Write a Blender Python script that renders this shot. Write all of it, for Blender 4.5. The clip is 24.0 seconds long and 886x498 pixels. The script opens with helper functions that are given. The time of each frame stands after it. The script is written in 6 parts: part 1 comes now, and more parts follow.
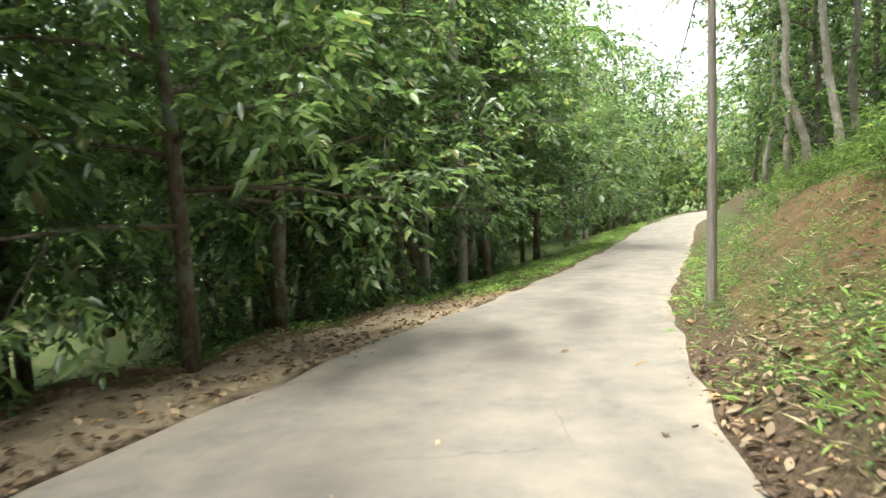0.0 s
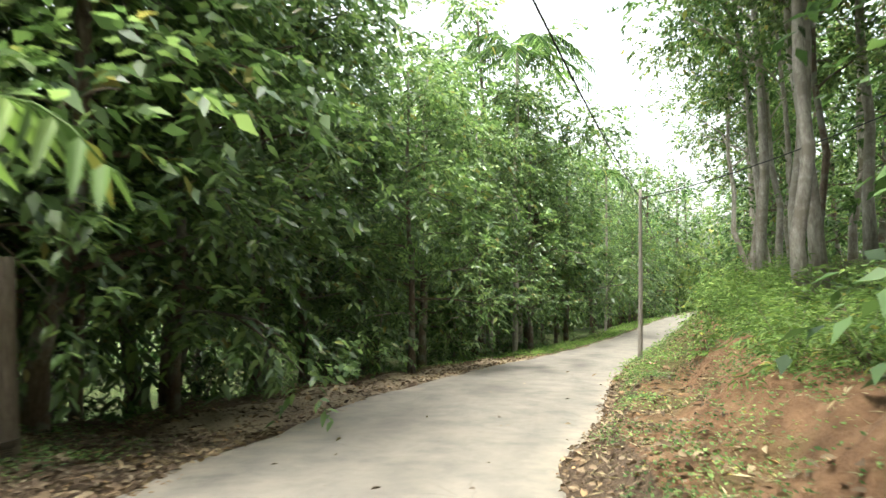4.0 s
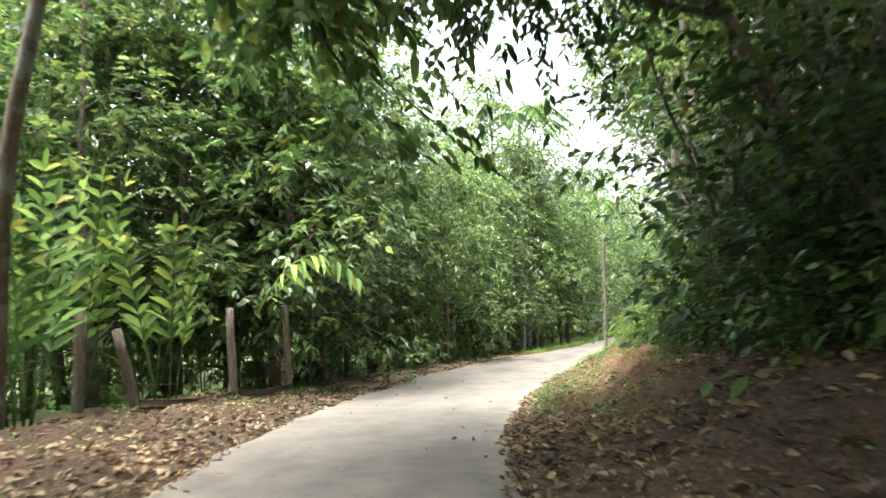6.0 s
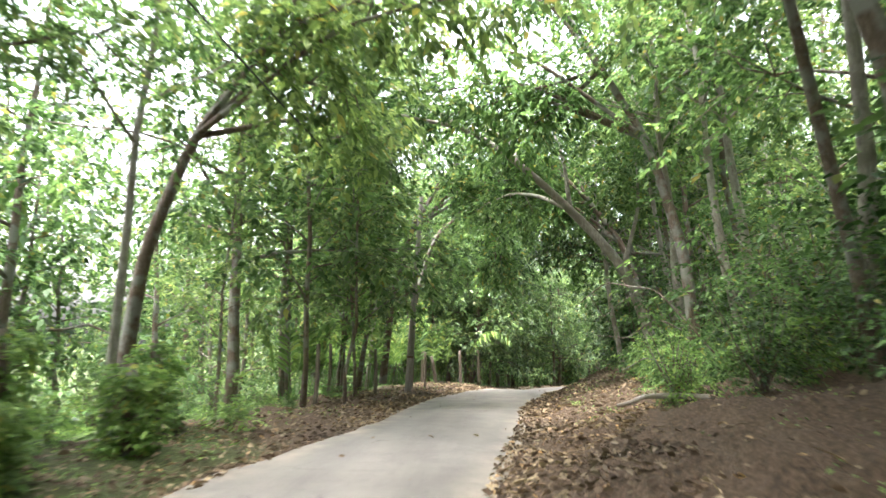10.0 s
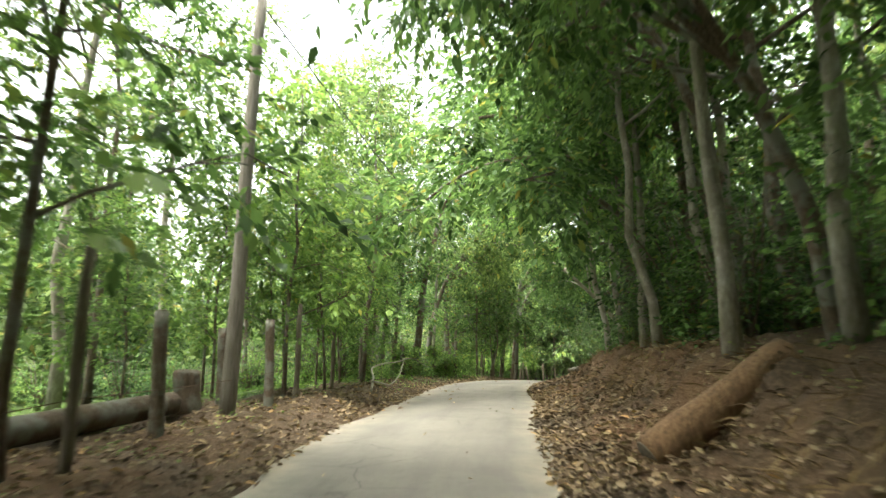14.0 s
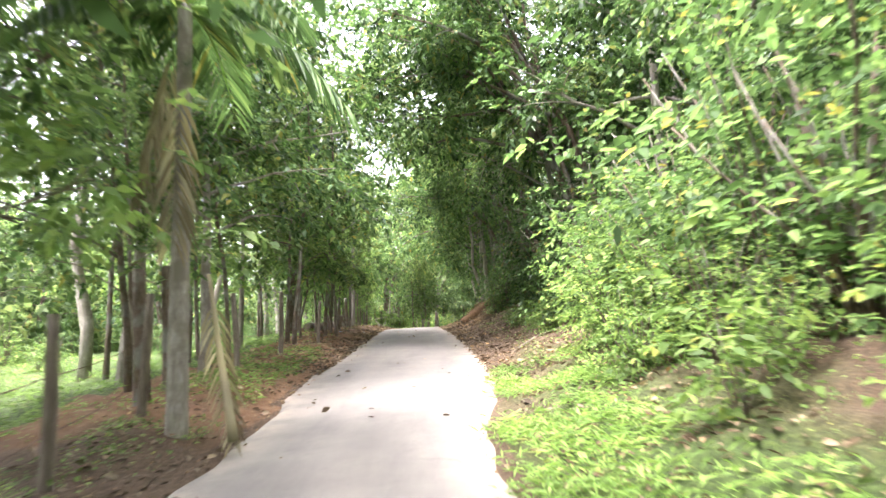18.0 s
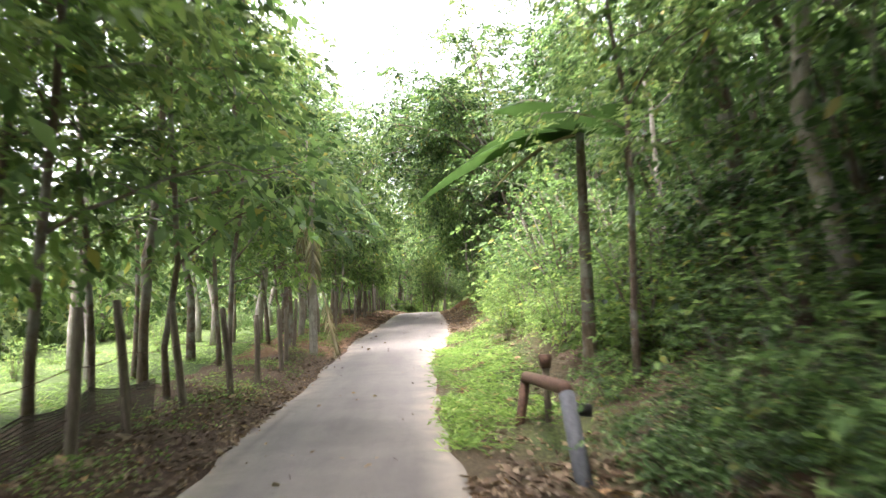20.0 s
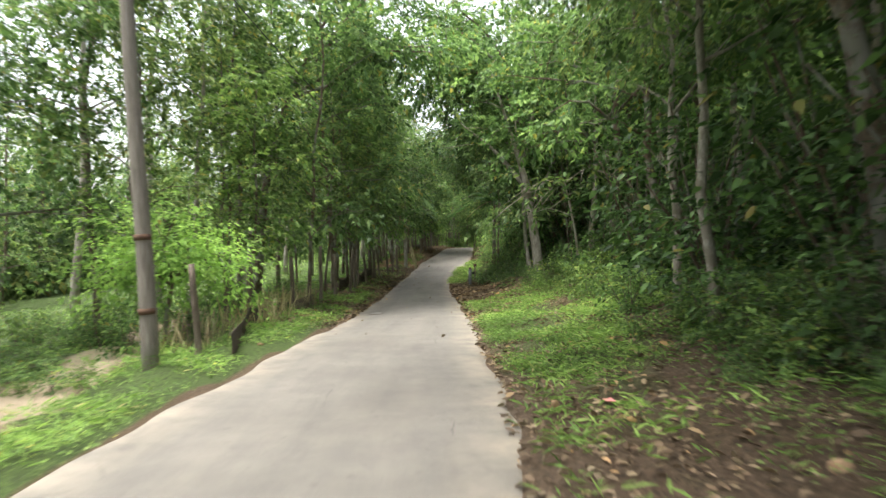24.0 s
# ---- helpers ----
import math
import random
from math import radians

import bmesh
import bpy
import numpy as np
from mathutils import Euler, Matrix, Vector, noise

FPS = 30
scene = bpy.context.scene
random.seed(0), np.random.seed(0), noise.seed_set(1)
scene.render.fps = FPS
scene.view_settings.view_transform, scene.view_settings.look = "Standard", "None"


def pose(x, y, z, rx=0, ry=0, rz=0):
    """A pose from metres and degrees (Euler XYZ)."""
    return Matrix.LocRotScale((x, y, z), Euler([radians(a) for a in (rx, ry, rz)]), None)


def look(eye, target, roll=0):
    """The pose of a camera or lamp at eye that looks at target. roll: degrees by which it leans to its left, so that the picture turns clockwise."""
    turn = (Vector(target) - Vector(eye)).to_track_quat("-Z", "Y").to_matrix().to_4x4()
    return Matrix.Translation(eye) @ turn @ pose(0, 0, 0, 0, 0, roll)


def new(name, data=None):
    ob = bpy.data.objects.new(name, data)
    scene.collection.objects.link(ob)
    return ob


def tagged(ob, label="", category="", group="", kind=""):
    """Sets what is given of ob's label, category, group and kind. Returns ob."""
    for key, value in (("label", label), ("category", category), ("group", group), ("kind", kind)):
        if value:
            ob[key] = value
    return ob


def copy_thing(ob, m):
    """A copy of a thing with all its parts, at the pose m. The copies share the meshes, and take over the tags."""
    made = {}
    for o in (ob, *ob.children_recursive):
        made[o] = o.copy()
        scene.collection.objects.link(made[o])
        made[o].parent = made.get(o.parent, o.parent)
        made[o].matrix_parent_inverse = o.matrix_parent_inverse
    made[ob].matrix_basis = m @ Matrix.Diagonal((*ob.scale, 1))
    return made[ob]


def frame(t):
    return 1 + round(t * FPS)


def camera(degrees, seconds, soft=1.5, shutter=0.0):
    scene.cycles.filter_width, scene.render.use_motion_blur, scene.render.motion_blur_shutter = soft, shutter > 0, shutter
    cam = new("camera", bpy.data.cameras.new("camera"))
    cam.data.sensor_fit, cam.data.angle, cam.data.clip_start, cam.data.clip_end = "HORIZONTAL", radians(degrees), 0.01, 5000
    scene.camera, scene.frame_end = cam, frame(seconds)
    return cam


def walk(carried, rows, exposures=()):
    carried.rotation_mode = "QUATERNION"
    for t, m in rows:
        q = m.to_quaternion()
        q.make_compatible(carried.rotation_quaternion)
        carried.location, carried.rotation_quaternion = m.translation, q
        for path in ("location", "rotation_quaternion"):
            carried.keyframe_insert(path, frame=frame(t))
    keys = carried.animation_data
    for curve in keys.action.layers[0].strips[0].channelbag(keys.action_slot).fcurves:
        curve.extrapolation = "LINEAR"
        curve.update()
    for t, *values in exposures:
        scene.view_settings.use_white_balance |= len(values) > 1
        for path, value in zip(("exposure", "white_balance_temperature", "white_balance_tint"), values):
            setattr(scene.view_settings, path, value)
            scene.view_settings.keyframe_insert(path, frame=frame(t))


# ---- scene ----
EXPOSURES = [(0.0, 2.14, 6500, 6), (2.5, 2.04, 6500, 5), (5.0, 2.26, 6400, 7), (6.0, 2.52, 6300, 11), (7.0, 2.9, 6350, 14), (8.0, 3.36, 6200, 20), (9.0, 3.21, 6100, 18), (12.0, 2.85, 6450, 9), (13.0, 2.55, 6600, 9), (14.0, 2.68, 6800, 2), (15.0, 3.3, 6650, 7),
             (16.0, 3.33, 6600, 12), (17.0, 3.45, 6250, 19), (20.0, 3.0, 6350, 24), (21.0, 3.06, 6550, 12), (22.0, 2.98, 6400, 14), (23.0, 2.42, 6250, 15), (24.0, 1.68, 6450, 10)]
cam = camera(67.8, 24.0, 1.45, 0.42)
PATH = [
    (0, (32.86, 117.02, 1.62), (37.836, 125.652, 0.766), -2.1),
    (0.5, (32.30, 116.19, 1.62), (36.860, 125.055, 0.777), -2.5),
    (1, (31.73, 115.35, 1.64), (36.044, 124.336, 0.802), -2.1),
    (1.5, (31.14, 114.40, 1.70), (35.660, 123.291, 0.947), -0.8),
    (2, (30.50, 113.30, 1.76), (35.206, 122.124, 1.507), 1.5),
    (2.5, (29.81, 112.18, 1.84), (34.483, 121.023, 1.899), 2.9),
    (4.5, (25.40, 106.56, 2.62), (29.837, 115.514, 3.088), -0.1),
    (5, (24.47, 104.69, 2.74), (28.821, 113.681, 3.258), -0.7),
    (5.5, (23.49, 102.69, 2.87), (27.717, 111.742, 3.343), -1.3),
    (6, (22.44, 100.62, 3.01), (26.694, 109.651, 3.531), -0.9),
    (6.5, (21.37, 98.51, 3.13), (25.665, 107.525, 3.696), 2.2),
    (7, (20.27, 96.16, 3.26), (24.220, 105.303, 4.108), 2.6),
    (7.5, (19.38, 93.83, 3.35), (23.060, 103.066, 4.450), 0.6),
    (8, (18.50, 91.25, 3.46), (21.869, 100.657, 3.777), 1.3),
    (8.5, (17.60, 88.60, 3.55), (20.657, 98.086, 4.330), 4.9),
    (9, (16.70, 85.93, 3.63), (19.493, 95.444, 4.951), 3.6),
    (9.5, (15.88, 83.17, 3.67), (18.381, 92.766, 4.978), 1.9),
    (11.5, (11.99, 72.67, 3.67), (14.357, 82.349, 4.576), -0.7),
    (12, (11.36, 69.98, 3.60), (13.516, 79.662, 4.832), 0.4),
    (12.5, (10.78, 67.28, 3.49), (12.642, 76.975, 5.074), 1.5),
    (13, (10.22, 64.35, 3.35), (11.567, 74.109, 5.059), 1.1),
    (13.5, (9.69, 61.59, 3.25), (10.677, 71.435, 4.672), -0.1),
    (14, (9.19, 58.59, 3.11), (10.301, 68.394, 4.721), 0.5),
    (14.5, (8.63, 55.72, 2.95), (9.639, 65.561, 4.412), 2.2),
    (15, (8.07, 52.91, 2.78), (9.133, 62.691, 4.543), 1.5),
    (15.5, (7.43, 49.99, 2.59), (8.956, 59.760, 4.067), -1.4),
    (16, (6.72, 47.05, 2.39), (8.453, 56.800, 3.808), -2.1),
    (16.5, (5.97, 43.93, 2.15), (8.082, 53.542, 3.922), -1.7),
    (17, (5.21, 40.60, 1.92), (7.703, 50.087, 3.876), 0.8),
    (17.5, (4.49, 37.44, 1.72), (7.050, 47.003, 3.131), -1.5),
    (19.5, (2.85, 26.48, 1.50), (4.726, 36.225, 2.718), -2.3),
    (20, (2.56, 23.56, 1.45), (4.616, 33.282, 2.526), -2.5),
    (20.5, (2.25, 20.61, 1.41), (4.186, 30.377, 2.291), -1.0),
    (21, (1.90, 17.85, 1.43), (3.647, 27.696, 1.411), -1.0),
    (21.5, (1.48, 15.01, 1.44), (3.311, 24.827, 0.946), -1.4),
    (22, (1.11, 11.89, 1.45), (2.873, 21.731, 1.185), -1.7),
    (22.5, (0.78, 8.89, 1.44), (2.444, 18.754, 1.585), -1.2),
    (23, (0.50, 5.82, 1.44), (2.149, 15.688, 1.519), -1.0),
    (23.5, (0.28, 2.87, 1.46), (1.716, 12.772, 1.479), -1.7),
    (24, (-0.00, 0.00, 1.50), (1.214, 9.926, 1.571), -0.8),
]
walk(cam, [(t, look(eye, target, roll)) for t, eye, target, roll in PATH], EXPOSURES)

# ---- sky and sun: bright thin overcast ----
SUN_ELEVATION, SUN_AZIMUTH = radians(72), radians(255)
world = bpy.data.worlds.new("sky")
scene.world = world
world.use_nodes = True
wn = world.node_tree
sky = wn.nodes.new("ShaderNodeTexSky")
sky.sky_type, sky.sun_disc = "NISHITA", False
sky.sun_elevation, sky.sun_rotation = SUN_ELEVATION, SUN_AZIMUTH
sky.dust_density, sky.air_density, sky.ozone_density = 6.0, 1.4, 0.6
haze = wn.nodes.new("ShaderNodeHueSaturation")
haze.inputs["Saturation"].default_value = 0.3
wn.links.new(sky.outputs[0], haze.inputs["Color"])
wn.links.new(haze.outputs[0], wn.nodes["Background"].inputs["Color"])
wn.nodes["Background"].inputs["Strength"].default_value = 0.19
sun_data = bpy.data.lights.new("sun", "SUN")
sun_data.energy, sun_data.angle, sun_data.color = 1.3, radians(28), (1.0, 0.95, 0.87)
sun = new("sun", sun_data)
sun.matrix_world = look((60 * math.sin(SUN_AZIMUTH), 60 * math.cos(SUN_AZIMUTH), 60 * math.tan(SUN_ELEVATION)), (0, 0, 0))


# ---- lay of the land: a spine along the lane, s metres along it and d metres to its right ----
SPINE = [(0, 0, 0), (0.9, 9.96, -0.05), (2.15, 19.88, -0.08), (3.35, 29.81, 0.07), (5.0, 39.67, 0.37), (7.28, 49.4, 1.05),
         (9.28, 59.2, 1.63), (11.16, 69.02, 2.06), (14.17, 78.54, 2.17), (17.4, 88.0, 2.07), (20.86, 97.38, 1.69),
         (25.35, 106.32, 1.13), (27.68, 109.56, 0.9), (31.17, 114.43, 0.22)]
SPINE_S = [0, 10, 20, 30, 40, 50, 60, 70, 80, 90, 100, 110, 114, 120]


def make_spine():
    """Even steps of 0.5 m from behind the lane's near end to past its far bend: x, y, z of the road and the heading."""
    pts = [np.array((-1.1, -12, 0.02))] + [np.array(p, float) for p in SPINE]
    ss = [-12.05] + SPINE_S
    s_new = np.arange(-300, 420, 0.5)
    core = np.stack([np.interp(s_new, ss, [p[k] for p in pts]) for k in range(3)], 1)
    a, b = int(300 / 0.5), int(420 / 0.5)
    back = np.array([-0.09, -0.996])
    for i in range(a):
        core[i, :2] = back * (0 - s_new[i])
        core[i, 2] = 0.0
    h = math.atan2(31.17 - 25.35, 114.43 - 106.32)
    xy = np.array([31.17, 114.43])
    for i in range(b + 1, len(s_new)):
        s = s_new[i]
        turn = np.interp(s, [120, 124, 140, 165, 200, 262], [0, 0.0, 0.29, 0.27, 0.6, 1.1])
        xy = xy + 0.5 * np.array([math.sin(h + turn), math.cos(h + turn)])
        core[i, :2] = xy
        core[i, 2] = np.interp(s, [120, 126, 132, 140, 150, 175, 262], [0.22, 0.06, -0.22, -0.6, -0.85, -1.1, -0.9])
    k = np.hanning(21)
    k /= k.sum()
    return s_new, np.stack([np.convolve(np.pad(core[:, i], 10, mode="reflect", reflect_type="odd"), k, "valid") for i in range(3)], 1)


S_ALONG, SPINE_XYZ = make_spine()
TANGENT = np.gradient(SPINE_XYZ[:, :2], axis=0)
TANGENT /= np.linalg.norm(TANGENT, axis=1, keepdims=True)


def lane_edges(s):
    """Left and right edge of the asphalt."""
    right = np.interp(s, [-60, 4, 8, 16, 24, 30, 42, 47, 56, 66, 74, 78, 84, 89, 95, 106, 111, 114, 120, 123, 126, 128.5, 131, 136, 145, 262],
                      [0.6, 0.7, 1.0, 0.98, 0.66, 0.58, 0.62, 1.05, 0.93, 0.82, 0.7, 0.25, 0.0, 0.15, 0.5, 0.62, 0.4, 0.15, 0.1, 0.75, 1.1, 1.28, 1.4, 1.58, 1.7, 1.8])
    left = np.interp(s, [-60, 5, 8, 12, 16, 26, 38, 44, 47, 56, 66, 74, 78, 84, 89, 95, 99, 104, 110, 113, 116, 119, 123, 127, 130, 133, 137, 145, 262],
                     [-2.6, -2.7, -2.6, -2.3, -2.1, -1.95, -2.08, -2.35, -2.55, -2.48, -2.45, -2.55, -2.95, -3.3, -3.1, -2.5, -2.6, -2.85, -3.05, -3.4, -3.7, -4.1, -3.8, -3.0, -2.4, -1.9, -1.5, -1.5, -1.5])
    return left, right


def profile(s, d):
    """Height of the ground over the road at the same s."""
    left, right = lane_edges(s)
    e = np.maximum(d - right, 0.0)
    keys = [-60, 4, 12, 24, 31, 45, 56, 64, 68, 80, 86, 95, 103, 110, 118, 126, 133, 150, 262]
    r0 = np.interp(s, keys, [.03, .03, .05, .06, .08, .08, .10, .10, .12, .15, .16, .14, .14, .18, .42, .45, .34, .25, .2])      # 0.6 m out
    r1 = np.interp(s, keys, [.10, .12, .15, .25, .30, .30, .35, .50, .60, .65, .50, .35, .40, .70, .95, 1.0, .95, .9, .8])      # 1.3 m out
    r2 = np.interp(s, keys, [.25, .30, .40, .60, .75, .70, .80, 1.1, 1.25, 1.15, .85, .70, .85, 1.25, 1.6, 1.8, 1.9, 1.9, 1.6])  # 2.4 m out
    r3 = np.interp(s, keys, [.8, .9, 1.1, 1.4, 1.6, 1.6, 1.6, 1.8, 1.9, 1.8, 1.6, 1.5, 1.7, 2.2, 2.7, 3.0, 3.2, 3.2, 2.6])      # 6 m out
    lower = np.interp(s, [108, 113, 121, 126, 130], [1, 0.68, 0.72, 0.85, 1])
    r1, r2, r3 = r1 * lower, r2 * lower, r3 * lower
    flat = np.interp(s, [24, 27, 32, 36], [1, 0.1, 0.1, 1])   # the level verge by the barrier
    r0, r1, r2 = r0 * flat, r1 * flat, r2 * (0.55 + 0.45 * flat)
    cut = np.interp(s, [60, 65, 84, 90, 108, 112, 126, 132], [0, 1, 1, 0, 0, 1, 1, 0])   # where the bank is a steep cut
    r1 = r1 * (1 - 0.4 * cut)
    rm = (r1 + (r2 - r1) * 0.55) * (1 - cut) + 0.88 * r2 * cut                         # 1.9 m out
    r4 = r3 + 7.0                                                                                                     # 40 m out
    zr = np.where(e < .6, r0 * e / .6, np.where(e < 1.3, r0 + (r1 - r0) * (e - .6) / .7, np.where(
        e < 1.9, r1 + (rm - r1) * (e - 1.3) / .6, np.where(e < 2.4, rm + (r2 - rm) * (e - 1.9) / .5, np.where(e < 6, r2 + (r3 - r2) * (e - 2.4) / 3.6, r3 + (r4 - r3) * (np.minimum(e, 90) - 6) / 34)))))
    f = np.maximum(left - d, 0.0)
    kl = [-60, 0, 8, 13, 20, 32, 45, 56, 68, 80, 92, 103, 112, 118, 126, 140, 262]
    l1 = np.interp(s, kl, [-.1, -.12, -.05, .08, .15, .18, .25, .2, .2, .15, .12, .05, .08, .05, -.05, -.15, -.1])           # 1 m out
    l2 = np.interp(s, kl, [-.5, -.5, -.35, -.05, .1, .1, .15, .1, .2, .1, .05, 0, .15, .1, -.25, -.6, -.5])                 # 3 m out
    l3 = np.interp(s, kl, [-.6, -.6, -.6, -.6, -.5, -.5, -.6, -.6, -.4, -.6, -.7, -.8, -.7, -1.1, -1.9, -2.2, -1.6])        # 8 m out
    l4 = l3 - 1.2
    zl = np.where(f < 1, l1 * f, np.where(f < 3, l1 + (l2 - l1) * (f - 1) / 2, np.where(
        f < 8, l2 + (l3 - l2) * (f - 3) / 5, l3 + (l4 - l3) * (np.minimum(f, 60) - 8) / 32)))
    return zr + zl


def place(s, d, up=0.0):
    """The point of the ground at s and d, lifted by up."""
    s = np.asarray(s, float)
    d = np.asarray(d, float)
    x, y, z = (np.interp(s, S_ALONG, SPINE_XYZ[:, k]) for k in range(3))
    tx, ty = (np.interp(s, S_ALONG, TANGENT[:, k]) for k in range(2))
    return np.stack([x + ty * d, y - tx * d, z + profile(s, d) + relief(s, d) + up], -1)


def relief(s, d):
    """Small lumps outside the asphalt."""
    left, right = lane_edges(s)
    out = np.clip(np.maximum(d - right, left - d) / 0.8, 0, 1)
    w = 0.05 * np.sin(1.7 * s + 2.1 * d) + 0.04 * np.sin(3.1 * s - 1.3 * d + 1) + 0.03 * np.sin(5.3 * s + 4.7 * d + 2) + 0.02 * np.sin(9.1 * d - 7.3 * s)
    e = d - right
    cut = np.interp(s, [60, 65, 86, 92, 108, 112, 128, 134], [0, 1, 1, 0.2, 0.2, 0.8, 0.8, 0]) * np.clip((e - 0.8) / 0.5, 0, 1) * np.clip((3.4 - e) / 0.8, 0, 1)
    w = w + cut * (0.1 * np.sin(4.3 * s + 3.0 * np.sin(1.1 * s)) * np.sin(3.7 * d + s) + 0.07 * np.sin(8.7 * s - 5.1 * d) + 0.05 * np.sin(6.1 * s + 11.0 * d))
    return out * w


def locate(x, y):
    """s and d of a point of the plan."""
    i = int(np.hypot(SPINE_XYZ[:, 0] - x, SPINE_XYZ[:, 1] - y).argmin())
    q, t = np.array((x, y)) - SPINE_XYZ[i, :2], TANGENT[i]
    return float(S_ALONG[i] + q @ t), float(q[0] * t[1] - q[1] * t[0])


# ---- materials ----
def material(name, rough=0.8):
    m = bpy.data.materials.new(name)
    m.use_nodes = True
    b = m.node_tree.nodes["Principled BSDF"]
    b.inputs["Roughness"].default_value = rough
    b.inputs["Specular IOR Level"].default_value = 0.3
    return m, m.node_tree.nodes, m.node_tree.links, b


def noise_node(n, l, scale, detail=4.0, rough=0.6, stretch=None):
    tex = n.new("ShaderNodeTexNoise")
    tex.inputs["Scale"].default_value, tex.inputs["Detail"].default_value, tex.inputs["Roughness"].default_value = scale, detail, rough
    co = n.new("ShaderNodeTexCoord")
    if stretch:
        mp = n.new("ShaderNodeMapping")
        mp.inputs["Scale"].default_value = stretch
        l.new(co.outputs["Object"], mp.inputs["Vector"])
        l.new(mp.outputs[0], tex.inputs["Vector"])
    else:
        l.new(co.outputs["Object"], tex.inputs["Vector"])
    return tex


def ramp(n, l, source, stops):
    r = n.new("ShaderNodeValToRGB")
    while len(r.color_ramp.elements) < len(stops):
        r.color_ramp.elements.new(0.5)
    for el, (pos, c) in zip(r.color_ramp.elements, stops):
        el.position, el.color = pos, (*c, 1)
    l.new(source, r.inputs[0])
    return r


def mix(n, l, fac, a, b, kind="MIX"):
    m = n.new("ShaderNodeMix")
    m.data_type, m.blend_type = "RGBA", kind
    for sock, v in ((m.inputs["Factor"], fac), (m.inputs["A"], a), (m.inputs["B"], b)):
        if isinstance(v, (int, float)):
            sock.default_value = v
        elif isinstance(v, tuple):
            sock.default_value = (*v, 1)
        else:
            l.new(v, sock)
    return m.outputs["Result"]


def bump(n, l, b, height, strength=0.5, distance=0.02):
    k = n.new("ShaderNodeBump")
    k.inputs["Strength"].default_value, k.inputs["Distance"].default_value = strength, distance
    l.new(height, k.inputs["Height"])
    l.new(k.outputs[0], b.inputs["Normal"])


def leaf_material(name, dark, mid, light, rough=0.38, through_share=0.3, odd=None, sheen=0.12):
    """Leaves that differ one from the next, let some light through and shine a little."""
    m, n, l, b = material(name, rough)
    geo = n.new("ShaderNodeNewGeometry")
    info = n.new("ShaderNodeObjectInfo")
    stops = [(0.0, dark), (0.55, mid), (0.95, light)] + ([(0.99, odd)] if odd else [])
    r = ramp(n, l, geo.outputs["Random Per Island"], stops)
    patch = noise_node(n, l, 0.6, 2.0)
    tone = ramp(n, l, patch.outputs["Fac"], [(0.34, (0.55, 0.62, 0.6)), (0.66, (1.3, 1.34, 1.0))])
    c = mix(n, l, 1.0, r.outputs[0], tone.outputs[0], "MULTIPLY")
    hue = n.new("ShaderNodeHueSaturation")
    ma = n.new("ShaderNodeMapRange")
    ma.inputs["To Min"].default_value, ma.inputs["To Max"].default_value = 0.8, 1.2
    l.new(info.outputs["Random"], ma.inputs["Value"])
    l.new(ma.outputs[0], hue.inputs["Value"])
    hue.inputs["Saturation"].default_value = 0.84
    l.new(c, hue.inputs["Color"])
    l.new(hue.outputs[0], b.inputs["Base Color"])
    b.inputs["Specular IOR Level"].default_value = sheen
    tr = n.new("ShaderNodeBsdfTranslucent")
    warm = mix(n, l, 1.0, hue.outputs[0], (1.22, 1.25, 0.95), "MULTIPLY")
    l.new(warm, tr.inputs["Color"])
    sh = n.new("ShaderNodeMixShader")
    sh.inputs[0].default_value = through_share
    l.new(b.outputs[0], sh.inputs[1])
    l.new(tr.outputs[0], sh.inputs[2])
    l.new(sh.outputs[0], n["Material Output"].inputs["Surface"])
    return m


def bark_material(name, a, b_, c, scale=6.0, lichen=None, stretch=(1, 1, 0.3)):
    m, n, l, b = material(name, 0.9)
    big = noise_node(n, l, scale * 0.4, 4.0)
    fine = noise_node(n, l, scale * 4, 6.0, 0.7, stretch)
    r = ramp(n, l, fine.outputs["Fac"], [(0.3, a), (0.55, b_), (0.75, c)])
    out = r.outputs[0]
    if lichen:
        mask = ramp(n, l, big.outputs["Fac"], [(0.48, (0, 0, 0)), (0.58, (1, 1, 1))])
        out = mix(n, l, mask.outputs[0], out, lichen)
    l.new(out, b.inputs["Base Color"])
    bump(n, l, b, fine.outputs["Fac"], 0.7, 0.03)
    return m


